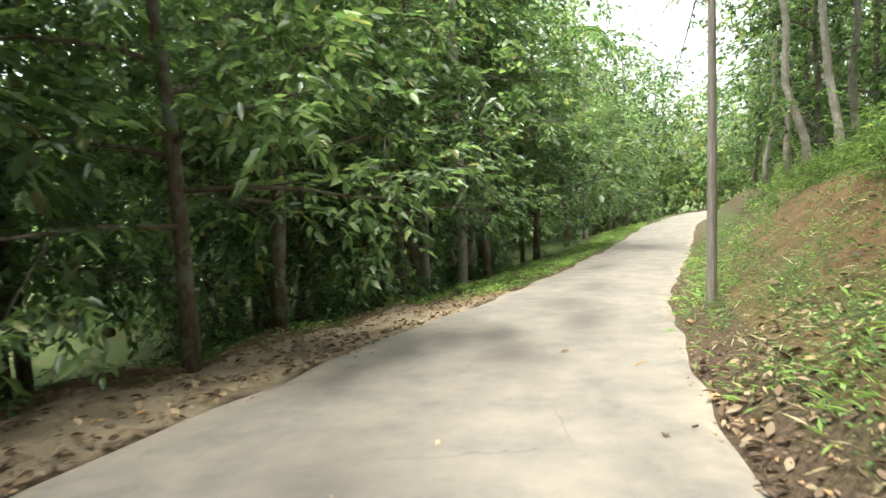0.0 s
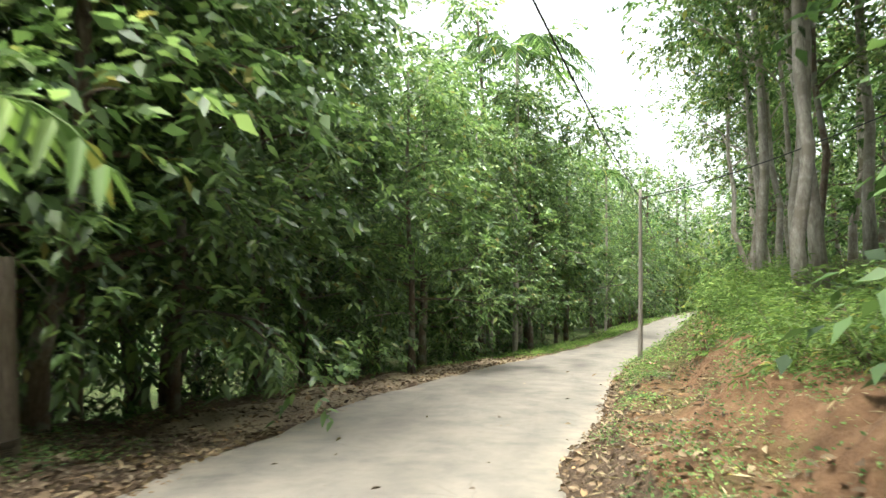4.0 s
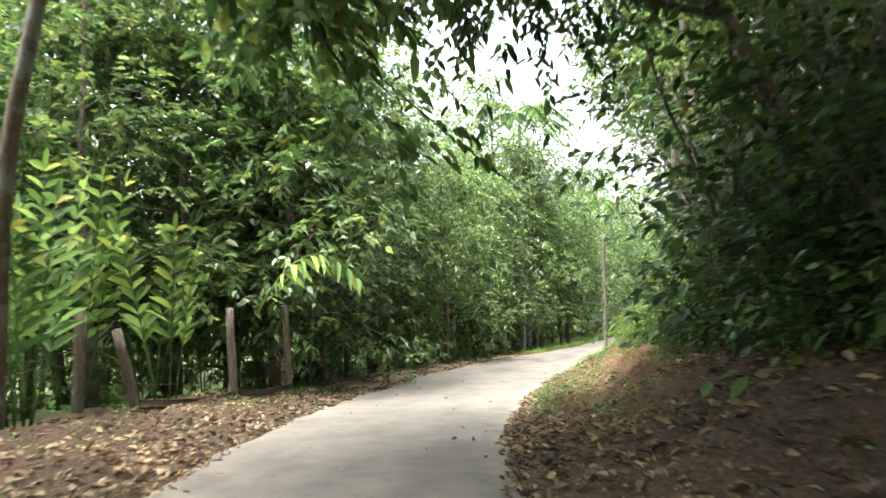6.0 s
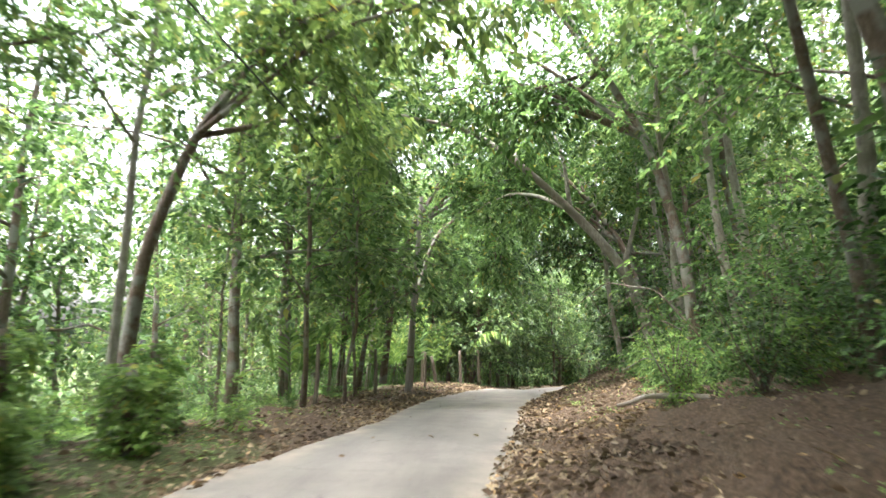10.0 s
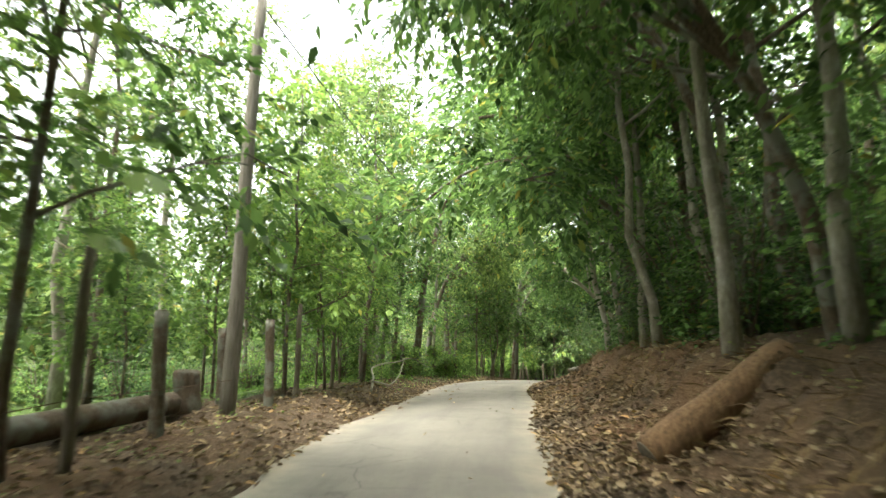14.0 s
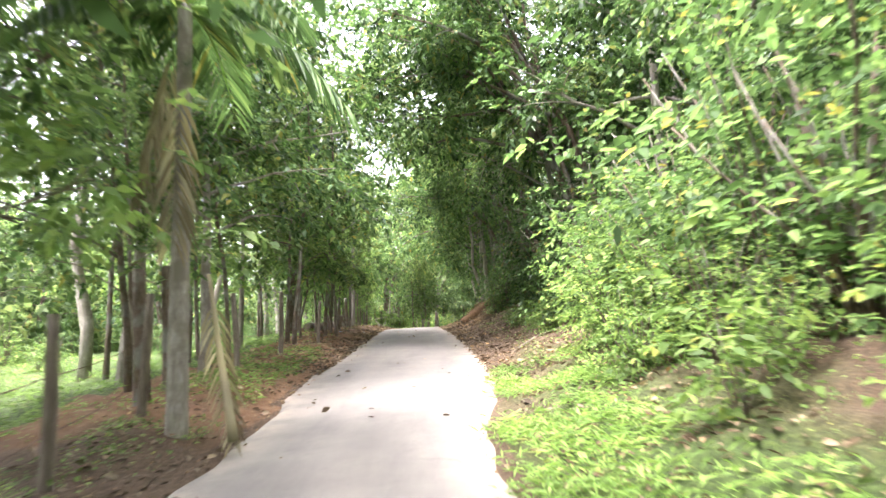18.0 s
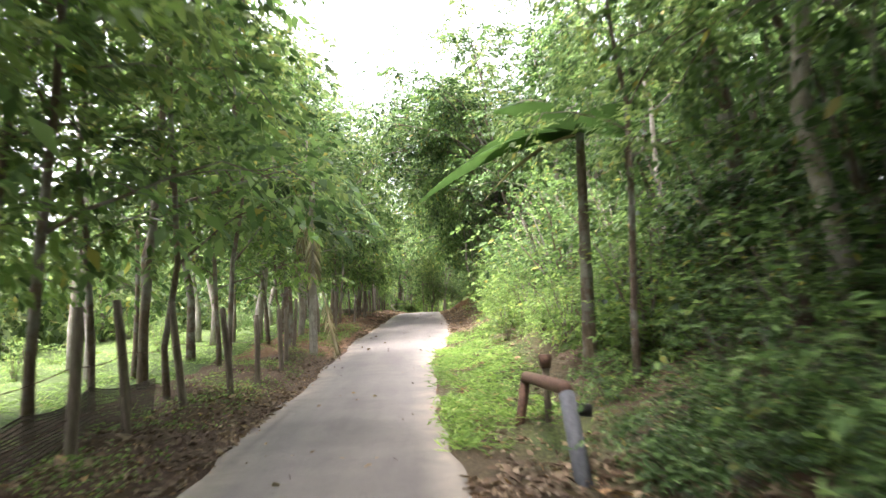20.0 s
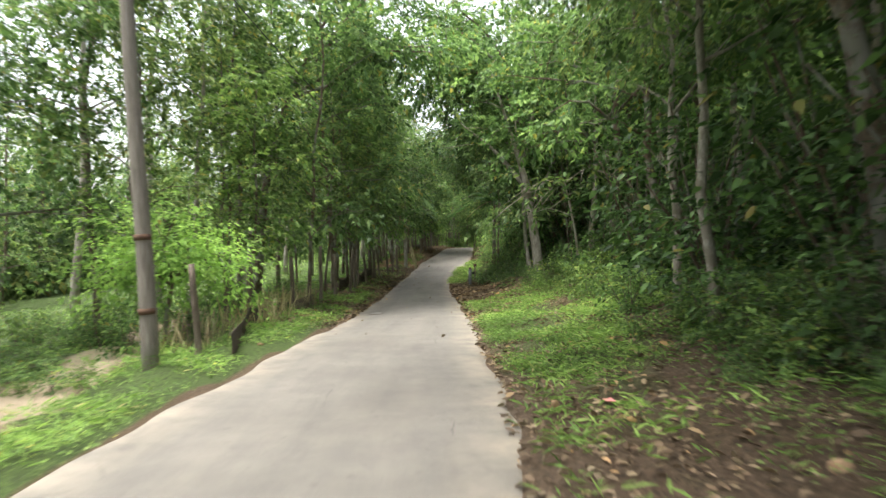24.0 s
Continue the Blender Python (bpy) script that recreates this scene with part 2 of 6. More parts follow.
def asphalt_material():
    m, n, l, b = material("worn_asphalt", 0.9)
    grain = noise_node(n, l, 90, 3.0, 0.7)
    blot = noise_node(n, l, 0.5, 5.0, 0.6)
    streak = noise_node(n, l, 1.7, 4.0, 0.65)
    base = ramp(n, l, blot.outputs["Fac"], [(0.3, (0.135, 0.126, 0.111)), (0.5, (0.154, 0.144, 0.127)), (0.72, (0.178, 0.166, 0.146))])
    c = mix(n, l, 0.35, base.outputs[0], ramp(n, l, streak.outputs["Fac"], [(0.35, (0.7, 0.7, 0.7)), (0.65, (1.12, 1.1, 1.06))]).outputs[0], "MULTIPLY")
    c = mix(n, l, 0.35, c, ramp(n, l, grain.outputs["Fac"], [(0.3, (0.62, 0.62, 0.62)), (0.7, (1.2, 1.2, 1.2))]).outputs[0], "MULTIPLY")
    lane = n.new("ShaderNodeAttribute")
    lane.attribute_name = "lane"
    worn = n.new("ShaderNodeTexNoise")
    worn.inputs["Scale"].default_value, worn.inputs["Detail"].default_value, worn.inputs["Roughness"].default_value = 1.0, 5.0, 0.65
    mp = n.new("ShaderNodeMapping")
    mp.inputs["Scale"].default_value = (0.22, 1.6, 1)
    l.new(lane.outputs["Vector"], mp.inputs["Vector"])
    l.new(mp.outputs[0], worn.inputs["Vector"])
    c = mix(n, l, 0.5, c, ramp(n, l, worn.outputs["Fac"], [(0.34, (0.6, 0.6, 0.62)), (0.5, (0.92, 0.92, 0.92)), (0.68, (1.16, 1.14, 1.1))]).outputs[0], "MULTIPLY")
    cell = n.new("ShaderNodeTexVoronoi")
    cell.feature = "DISTANCE_TO_EDGE"
    cell.inputs["Scale"].default_value = 0.75
    warp = mix(n, l, 0.12, lane.outputs["Vector"], streak.outputs["Color"], "LINEAR_LIGHT")
    l.new(warp, cell.inputs["Vector"])
    crack = ramp(n, l, cell.outputs["Distance"], [(0.0, (1, 1, 1)), (0.012, (0, 0, 0))])
    where = ramp(n, l, blot.outputs["Fac"], [(0.52, (0, 0, 0)), (0.6, (0.75, 0.75, 0.75))])
    c = mix(n, l, mix(n, l, 1.0, crack.outputs[0], where.outputs[0], "MULTIPLY"), c, (0.07, 0.065, 0.058))
    pit = noise_node(n, l, 7.0, 3.0, 0.6)
    c = mix(n, l, ramp(n, l, pit.outputs["Fac"], [(0.64, (0, 0, 0)), (0.7, (0.55, 0.55, 0.55))]).outputs[0], c, (0.1, 0.092, 0.08))
    edge = n.new("ShaderNodeAttribute")
    edge.attribute_name = "dust"
    dusty = n.new("ShaderNodeMath")
    dusty.operation = "MULTIPLY"
    l.new(edge.outputs["Fac"], dusty.inputs[0])
    l.new(ramp(n, l, streak.outputs["Fac"], [(0.35, (0.2, 0.2, 0.2)), (0.65, (1, 1, 1))]).outputs[0], dusty.inputs[1])
    c = mix(n, l, dusty.outputs[0], c, (0.275, 0.242, 0.19))
    tar = n.new("ShaderNodeAttribute")
    tar.attribute_name = "tar"
    c = mix(n, l, tar.outputs["Fac"], c, (0.06, 0.054, 0.048))
    l.new(c, b.inputs["Base Color"])
    bump(n, l, b, grain.outputs["Fac"], 0.35, 0.01)
    return m


def ground_material():
    """Clay, leaf mould and low green cover, blended by what grows or lies where."""
    m, n, l, b = material("earth", 0.95)
    fine = noise_node(n, l, 22, 6.0, 0.7)
    mid = noise_node(n, l, 3.2, 5.0, 0.6)
    big = noise_node(n, l, 0.6, 3.0, 0.6)
    mould = ramp(n, l, fine.outputs["Fac"], [(0.3, (0.035, 0.024, 0.015)), (0.48, (0.085, 0.057, 0.035)), (0.62, (0.15, 0.102, 0.064)), (0.78, (0.25, 0.19, 0.125))])
    clay = ramp(n, l, mid.outputs["Fac"], [(0.25, (0.1, 0.055, 0.028)), (0.5, (0.2, 0.112, 0.058)), (0.75, (0.3, 0.18, 0.1))])
    clay_f = mix(n, l, 0.5, clay.outputs[0], ramp(n, l, fine.outputs["Fac"], [(0.3, (0.6, 0.6, 0.6)), (0.7, (1.15, 1.15, 1.15))]).outputs[0], "MULTIPLY")
    green = ramp(n, l, fine.outputs["Fac"], [(0.34, (0.03, 0.032, 0.014)), (0.5, (0.055, 0.09, 0.022)), (0.62, (0.1, 0.15, 0.034)), (0.78, (0.2, 0.2, 0.09))])
    sand = mix(n, l, 0.5, (0.4, 0.325, 0.225), ramp(n, l, fine.outputs["Fac"], [(0.3, (0.6, 0.6, 0.6)), (0.7, (1.2, 1.2, 1.2))]).outputs[0], "MULTIPLY")
    wear = n.new("ShaderNodeMath")
    wear.operation = "MULTIPLY_ADD"
    l.new(big.outputs["Fac"], wear.inputs[0])
    wear.inputs[1].default_value, wear.inputs[2].default_value = 0.6, -0.3
    out = mould.outputs[0]
    for key, col in (("clay", clay_f), ("green", green.outputs[0]), ("sand", sand)):
        at = n.new("ShaderNodeAttribute")
        at.attribute_name = key
        s = n.new("ShaderNodeMath")
        s.operation = "ADD"
        l.new(at.outputs["Fac"], s.inputs[0])
        l.new(wear.outputs[0], s.inputs[1])
        k = ramp(n, l, s.outputs[0], [(0.35, (0, 0, 0)), (0.65, (1, 1, 1))])
        out = mix(n, l, k.outputs[0], out, col)
    l.new(out, b.inputs["Base Color"])
    lumps = mix(n, l, 0.5, fine.outputs["Fac"], mid.outputs["Fac"])
    bump(n, l, b, lumps, 1.0, 0.14)
    return m


def plain_material(name, a, c, scale=8.0, rough=0.8, metal=0.0, stretch=None, bumpy=0.3):
    m, n, l, b = material(name, rough)
    b.inputs["Metallic"].default_value = metal
    t = noise_node(n, l, scale, 5.0, 0.65, stretch)
    l.new(ramp(n, l, t.outputs["Fac"], [(0.3, a), (0.7, c)]).outputs[0], b.inputs["Base Color"])
    bump(n, l, b, t.outputs["Fac"], bumpy, 0.02)
    return m


LEAF_DARK = leaf_material("leaf_dark_glossy", (0.018, 0.046, 0.011), (0.049, 0.111, 0.024), (0.132, 0.243, 0.065), 0.42, 0.36, (0.2, 0.16, 0.03), 0.25)
LEAF_ORCHARD = leaf_material("leaf_orchard_glossy", (0.046, 0.095, 0.027), (0.107, 0.192, 0.054), (0.235, 0.342, 0.111), 0.32, 0.52, (0.24, 0.2, 0.04), 0.8)
LEAF_MID = leaf_material("leaf_green", (0.039, 0.083, 0.025), (0.095, 0.182, 0.051), (0.201, 0.312, 0.089), 0.45, 0.48, (0.28, 0.24, 0.03))
LEAF_LIGHT = leaf_material("leaf_fresh_green", (0.081, 0.15, 0.032), (0.155, 0.265, 0.051), (0.259, 0.365, 0.08), 0.45, 0.45, (0.36, 0.34, 0.05))
LEAF_GREY = leaf_material("leaf_pale_grey_green", (0.051, 0.096, 0.032), (0.123, 0.195, 0.06), (0.239, 0.312, 0.103), 0.45, 0.48, (0.3, 0.25, 0.06))
LEAF_OLIVE = leaf_material("leaf_olive_green", (0.055, 0.096, 0.029), (0.127, 0.192, 0.053), (0.248, 0.312, 0.092), 0.45, 0.48, (0.33, 0.26, 0.04))
LEAF_DRY = leaf_material("leaf_fallen_dry", (0.085, 0.05, 0.034), (0.19, 0.12, 0.082), (0.33, 0.235, 0.165), 0.8, 0.1, (0.42, 0.22, 0.08))
LEAF_STRAW = leaf_material("leaf_withered_straw", (0.2, 0.14, 0.08), (0.36, 0.28, 0.17), (0.5, 0.42, 0.28), 0.8, 0.2)
LEAF_LIME = leaf_material("leaf_lime_green", (0.12, 0.23, 0.035), (0.21, 0.37, 0.055), (0.3, 0.46, 0.08), 0.5, 0.55)
LEAF_BANANA = leaf_material("leaf_banana", (0.025, 0.06, 0.013), (0.036, 0.085, 0.018), (0.055, 0.115, 0.026), 0.65, 0.5, None, 0.05)
FRINGE = leaf_material("dry_root_fringe", (0.09, 0.052, 0.027), (0.19, 0.112, 0.055), (0.3, 0.19, 0.1), 0.9, 0.15)
GRASS = leaf_material("grass_blade", (0.08, 0.15, 0.02), (0.15, 0.27, 0.035), (0.23, 0.36, 0.06), 0.5, 0.4, (0.34, 0.3, 0.12))
BARK_BROWN = bark_material("bark_brown", (0.05, 0.036, 0.025), (0.12, 0.09, 0.065), (0.2, 0.16, 0.12), 6.0, (0.17, 0.165, 0.14))
BARK_PALE = bark_material("bark_pale_mottled", (0.16, 0.14, 0.115), (0.3, 0.275, 0.235), (0.44, 0.42, 0.38), 5.0, (0.2, 0.175, 0.14))
BARK_ORANGE = bark_material("bark_reddish", (0.06, 0.036, 0.02), (0.19, 0.112, 0.06), (0.31, 0.2, 0.115), 7.0)
WOOD_POST = bark_material("weathered_post_wood", (0.07, 0.055, 0.042), (0.16, 0.13, 0.1), (0.25, 0.215, 0.175), 9.0, None, (1, 1, 0.12))
WOOD_POLE = bark_material("weathered_pole_wood", (0.11, 0.095, 0.08), (0.2, 0.18, 0.155), (0.29, 0.265, 0.235), 9.0, None, (1, 1, 0.08))
EARTH = ground_material()
ASPHALT = asphalt_material()
CABLE = plain_material("black_cable_sheath", (0.012, 0.012, 0.012), (0.03, 0.03, 0.03), 30, 0.6)
RUST = plain_material("rusty_steel", (0.05, 0.03, 0.022), (0.14, 0.08, 0.05), 25, 0.75, 0.3)
WHITE_SCRAP = plain_material("pale_litter", (0.5, 0.5, 0.5), (0.75, 0.74, 0.72), 10, 0.6)
PINK_SCRAP = plain_material("pink_litter", (0.6, 0.2, 0.18), (0.7, 0.3, 0.27), 10, 0.6)
BLUE_SCRAP = plain_material("blue_litter", (0.15, 0.35, 0.6), (0.25, 0.45, 0.7), 10, 0.5)
CLAY_ROCK = plain_material("clay_clod", (0.2, 0.12, 0.065), (0.36, 0.25, 0.15), 12, 0.95)
GREY_PAINT = plain_material("grey_painted_steel", (0.05, 0.055, 0.06), (0.1, 0.105, 0.115), 22, 0.6)
PATCH = plain_material("crumbled_asphalt", (0.13, 0.12, 0.107), (0.25, 0.235, 0.213), 30, 0.95)
NET = plain_material("dark_shade_net", (0.045, 0.037, 0.03), (0.1, 0.08, 0.062), 14, 0.9)


# ---- mesh tools ----
def mesh_np(name, verts, quads, mat):
    me = bpy.data.meshes.new(name)
    v, q = np.asarray(verts, np.float32).reshape(-1, 3), np.asarray(quads, np.int32)
    k = q.shape[1]
    me.vertices.add(len(v))
    me.vertices.foreach_set("co", v.ravel())
    me.loops.add(q.size)
    me.loops.foreach_set("vertex_index", q.ravel())
    me.polygons.add(len(q))
    me.polygons.foreach_set("loop_start", np.arange(0, q.size, k, dtype=np.int32))
    me.update(calc_edges=True)
    me.materials.append(mat)
    return me


def smooth(me):
    me.polygons.foreach_set("use_smooth", np.ones(len(me.polygons), bool))
    return me


def child(name, me, parent, label=""):
    ob = new(name, me)
    ob.parent = parent
    return tagged(ob, label) if label else ob


def unit(a):
    return a / np.maximum(np.linalg.norm(a, axis=-1, keepdims=True), 1e-9)


def tube(points, radii, sides=8):
    """A bent tapering tube, closed at its end: vertices and quads."""
    p, r = np.asarray(points, float), np.asarray(radii, float)
    t = unit(np.gradient(p, axis=0))
    ref = np.where(np.abs(t[:, 2:]) > 0.9, np.array([[1.0, 0, 0]]), np.array([[0, 0, 1.0]]))
    a = unit(np.cross(t, ref))
    for i in range(1, len(a)):
        a[i] = unit(a[i - 1] - t[i] * (a[i - 1] @ t[i]))
    b = np.cross(t, a)
    ang = np.linspace(0, 2 * math.pi, sides, endpoint=False)
    ring = np.cos(ang)[None, :, None] * a[:, None] + np.sin(ang)[None, :, None] * b[:, None]
    v = (p[:, None] + r[:, None, None] * ring).reshape(-1, 3)
    v = np.vstack([v, np.repeat(p[-1:], 1, 0), p[:1]])
    q = []
    n = len(p)
    for i in range(n - 1):
        for j in range(sides):
            k = (j + 1) % sides
            q.append((i * sides + j, i * sides + k, (i + 1) * sides + k, (i + 1) * sides + j))
    for j in range(0, sides, 2):
        a0, a1, a2 = j, (j + 1) % sides, (j + 2) % sides
        q.append(((n - 1) * sides + a0, (n - 1) * sides + a1, (n - 1) * sides + a2, n * sides))
        q.append((a2, a1, a0, n * sides + 1))
    return v, np.array(q)


def join(parts):
    vs, qs, base = [], [], 0
    for v, q in parts:
        vs.append(v)
        qs.append(q + base)
        base += len(v)
    return np.vstack(vs), np.vstack(qs)


def leaf_blades(rng, base, way, length, width, fold=0.25, droop=0.25, simple=False):
    """One blade a row: folded along its midrib and drooping to its tip."""
    n = len(base)
    way = unit(way)
    up = unit(rng.normal(0, 0.45, (n, 3)) + np.array([0, 0, 1.0]))
    side = unit(np.cross(way, up))
    nor = np.cross(side, way)
    L, W = np.reshape(length, (n, 1)), np.reshape(width, (n, 1)) * 0.5
    down = np.array([0, 0, -1.0]) * L * droop
    rise = nor * W * fold
    tip = base + way * L + down
    if simple:
        mid = base + way * L * 0.42 + down * 0.25
        v = np.stack([base, mid + side * W * 1.12 + rise, tip, mid - side * W * 1.12 + rise], 1)
        return v.reshape(-1, 3), np.arange(4 * n).reshape(n, 4)
    p1, p2 = base + way * L * 0.33 + down * 0.12, base + way * L * 0.7 + down * 0.5
    v = np.stack([base, p1 + side * W + rise, p2 + side * W * 0.78 + rise * 0.8, tip, p2 - side * W * 0.78 + rise * 0.8, p1 - side * W + rise], 1)
    k = 6 * np.arange(n)[:, None]
    q = np.concatenate([k + np.array([[0, 1, 2, 3]]), k + np.array([[0, 3, 4, 5]])], 1).reshape(-1, 4)
    return v.reshape(-1, 3), q


def twig_leaves(rng, ends, ways, per, spread, length, width, droop, simple=False, pairs=True):
    """Leaves set along short twigs."""
    n = len(ends)
    e, w = np.repeat(ends, per, 0), unit(np.repeat(ways, per, 0))
    t = np.tile(np.linspace(0.0, 1.0, per), n)[:, None] + rng.uniform(-0.08, 0.08, (n * per, 1))
    base = e + w * spread * (t - 0.3) + np.array([0, 0, -1.0]) * spread * 0.35 * t ** 2 + rng.normal(0, spread * 0.06, (n * per, 3))
    side = unit(np.cross(w, np.array([0, 0, 1.0]) + rng.normal(0, 0.2, (n * per, 3))))
    hand = np.where(np.arange(n * per) % 2 == 0, 1.0, -1.0)[:, None]
    way = w * 0.75 + side * hand * 0.85 + rng.normal(0, 0.28, (n * per, 3)) - np.array([0, 0, 0.1])
    ln = length * rng.uniform(0.65, 1.25, n * per)
    return leaf_blades(rng, base, way, ln, ln * width, droop=droop, simple=simple)


def woody(rng, height, radius, limbs, first, reach, lift=0.5, bend=0.25, forks=2, sides=9, taper=0.25):
    """Trunk with limbs and their forks. Returns tubes and the ends of the twigs with their ways."""
    zs = np.linspace(-0.4, height, 9)
    wob = np.cumsum(rng.normal(0, bend * height / 40, (9, 2)), 0)
    wob[:2] = 0
    trunk = np.column_stack([wob, zs])
    rad = radius * (1 - (1 - taper) * (zs.clip(0) / height)) * np.where(zs < 0.3, 1.25, 1.0)
    parts = [tube(trunk, rad, sides)]
    ends, ways = [trunk[-1]], [np.array([0, 0, 1.0])]
    for i in range(limbs):
        f = first + (1 - first) * (i + rng.uniform(0.2, 0.8)) / limbs
        z0 = f * height
        root = np.array([np.interp(z0, zs, trunk[:, 0]), np.interp(z0, zs, trunk[:, 1]), z0])
        az = i * 2.4 + rng.uniform(-0.5, 0.5)
        ln = reach * (1.0 - 0.45 * (f - first) / max(1 - first, 0.01)) * rng.uniform(0.75, 1.2)
        out = np.array([math.cos(az), math.sin(az), lift * rng.uniform(0.5, 1.4)])
        t = np.linspace(0, 1, 6)[:, None]
        path = root + unit(out) * ln * t + np.array([0, 0, -0.22]) * ln * t ** 2 + np.cumsum(rng.normal(0, 0.04 * ln, (6, 3)), 0) * t
        r0 = radius * (1 - (1 - taper) * f) * 0.5
        parts.append(tube(path, np.linspace(r0, r0 * 0.25, 6), 6))
        for t0 in (0.55, 0.8, 1.0):
            k = min(int(t0 * 5), 5)
            ends.append(path[k])
            ways.append(unit(path[k] - path[k - 1]))
        for j in range(forks):
            k = rng.integers(2, 5)
            way = unit(unit(path[k] - path[k - 1]) + rng.normal(0, 0.65, 3) + np.array([0, 0, 0.15]))
            l2 = ln * rng.uniform(0.3, 0.55)
            t = np.linspace(0, 1, 4)[:, None]
            fork = path[k] + way * l2 * t + np.array([0, 0, -0.2]) * l2 * t ** 2
            parts.append(tube(fork, np.linspace(r0 * 0.4, r0 * 0.12, 4), 5))
            for q in (2, 3):
                ends.append(fork[q])
                ways.append(unit(fork[q] - fork[q - 1]))
    return parts, np.array(ends), np.array(ways)


def cloud(rng, ends, ways, copies, scatter):
    """More twig ends scattered round the given ones."""
    e = np.repeat(ends, copies, 0)
    off = rng.normal(0, 1, e.shape) * np.array([1.15, 1.15, 0.75]) * scatter
    return e + off, unit(np.repeat(ways, copies, 0) * 0.5 + unit(off) + rng.normal(0, 0.25, e.shape))


def tree(name, label, seed, height, radius, limbs, first, reach, twigs, per, scatter, leaf, width, leaf_mat, bark, droop=0.4, lift=0.5, spread=0.6, bend=0.25, forks=2, simple=False, taper=0.25, group=""):
    rng = np.random.default_rng(seed)
    root = new(name)
    root.empty_display_size = 0.3
    parts, ends, ways = woody(rng, height, radius, limbs, first, reach, lift, bend, forks, taper=taper)
    child("trunk", smooth(mesh_np("trunk", *join(parts), bark)), root)
    e, w = cloud(rng, ends, ways, twigs, scatter)
    keep = e[:, 2] > 0.6
    child("crown", mesh_np("crown", *twig_leaves(rng, e[keep], w[keep], per, spread * 0.62, leaf, width, droop, simple), leaf_mat), root)
    return tagged(root, label, "tree", group or name.replace("_", " ") + "s beside the lane", "thing")


def upright(p, turn=0.0, size=1.0, lean=(0.0, 0.0)):
    """A pose for a copy: at p, turned about the vertical, scaled, and leaning by degrees."""
    return Matrix.Translation(Vector(p)) @ Euler((radians(lean[0]), radians(lean[1]), 0)).to_matrix().to_4x4() @ Matrix.Rotation(turn, 4, "Z") @ Matrix.Scale(size, 4)


# ---- ground, road ----
rng = np.random.default_rng(7)


def track_line(s):
    """Middle of the sandy side track below the left verge."""
    return np.interp(s, [0, 6, 7.5, 9.2, 11, 13, 16, 26], [-4.3, -4.7, -4.9, -5.3, -5.45, -5.7, -6.6, -9.5])


def surface_cover(s, d):
    """How much clay and how much green cover the ground shows."""
    left, right = lane_edges(s)
    e, f = d - right, left - d
    bank = np.interp(s, [-60, 46, 60, 66, 78, 84, 92, 102, 110, 118, 128, 136, 150], [0, 0, .25, .42, .52, .35, .1, .15, .35, .75, .95, .7, .2])
    clay = np.where((e > 0.5) & (e < 2.9), bank, 0.0) + np.where((e > 2.9) & (e < 4), 0.3 * bank, 0)
    clay = np.maximum(clay, np.where((f > 0) & (f < 3.5), np.interp(s, [40, 44, 50, 64, 72, 114, 120, 136, 142], [0, .95, .9, .55, 0, 0, .4, .5, .2]), 0))
    track = np.exp(-((d - track_line(s)) / 0.7) ** 2) * np.interp(s, [-4, 0, 20, 28], [0, 1, 1, 0])
    gr = np.where(e > 0, np.interp(s, [-60, 2, 6, 9, 16, 19, 24, 30, 37, 44, 50, 58, 100, 118, 128, 140], [.25, .25, .35, .75, .7, .3, .2, .55, .75, .7, .35, .05, .1, .4, .55, .6]), 0)
    gr = gr * np.clip(1 - np.abs(e - 1.0) / 2.8, 0, 1) + np.where(e > 4, .5, 0)
    gl = np.where(f > 0, np.interp(s, [-60, 12, 18, 24, 30, 42, 46, 56, 76, 84, 88, 96, 112, 122, 140], [.8, .8, .45, .25, .3, .15, .1, .1, .15, .5, .6, .2, .1, .25, .5]), 0)
    gl = np.where(f > 3.0, np.interp(s, [20, 28, 60, 84, 92, 104], [.85, 1, 1.1, 1.1, 1.0, .6]), gl)
    return clay, np.where(track > 0.3, 0, gr + gl), track * 1.2 + np.where((f > -0.1) & (f < 1.8), np.interp(s, [116, 121, 134, 140], [0, .56, .56, 0]), 0)


def grid_mesh(name, S, D, up, mat):
    sg, dg = np.meshgrid(S, D, indexing="ij")
    p = place(sg.ravel(), dg.ravel(), up)
    ns, nd = len(S), len(D)
    i = (np.arange(ns - 1)[:, None] * nd + np.arange(nd - 1)[None]).ravel()
    me = smooth(mesh_np(name, p, np.stack([i, i + 1, i + nd + 1, i + nd], 1), mat))
    return me, sg.ravel(), dg.ravel()


d_axis = np.unique(np.concatenate([np.linspace(-240, -40, 15), np.linspace(-40, -12, 15), np.linspace(-12, -6, 16), np.linspace(-6, 0.6, 34), np.linspace(0.6, 4.2, 37), np.linspace(4.2, 6, 10), np.linspace(6, 12, 16), np.linspace(12, 40, 15), np.linspace(40, 230, 15)]))
s_axis = np.concatenate([np.arange(-260, -60, 10.0), np.arange(-60, -2, 2.0), np.arange(-2, 150, 0.3), np.arange(150, 262, 2.0), np.arange(262, 410, 8.0)])
me, sg, dg = grid_mesh("ground", s_axis, d_axis, 0.0, EARTH)
left, right = lane_edges(sg)
inside = np.clip(np.minimum(dg - left, right - dg) / 0.25, 0, 1)
co = np.empty(len(sg) * 3, np.float32)
me.vertices.foreach_get("co", co)
co[2::3] -= 0.06 * inside
me.vertices.foreach_set("co", co)
for key, val in zip(("clay", "green", "sand"), surface_cover(sg, dg)):
    me.attributes.new(key, "FLOAT", "POINT").data.foreach_set("value", val.astype(np.float32))
tagged(new("ground", me), "reddish clay and leaf-strewn earth along the lane", "ground", kind="structure")


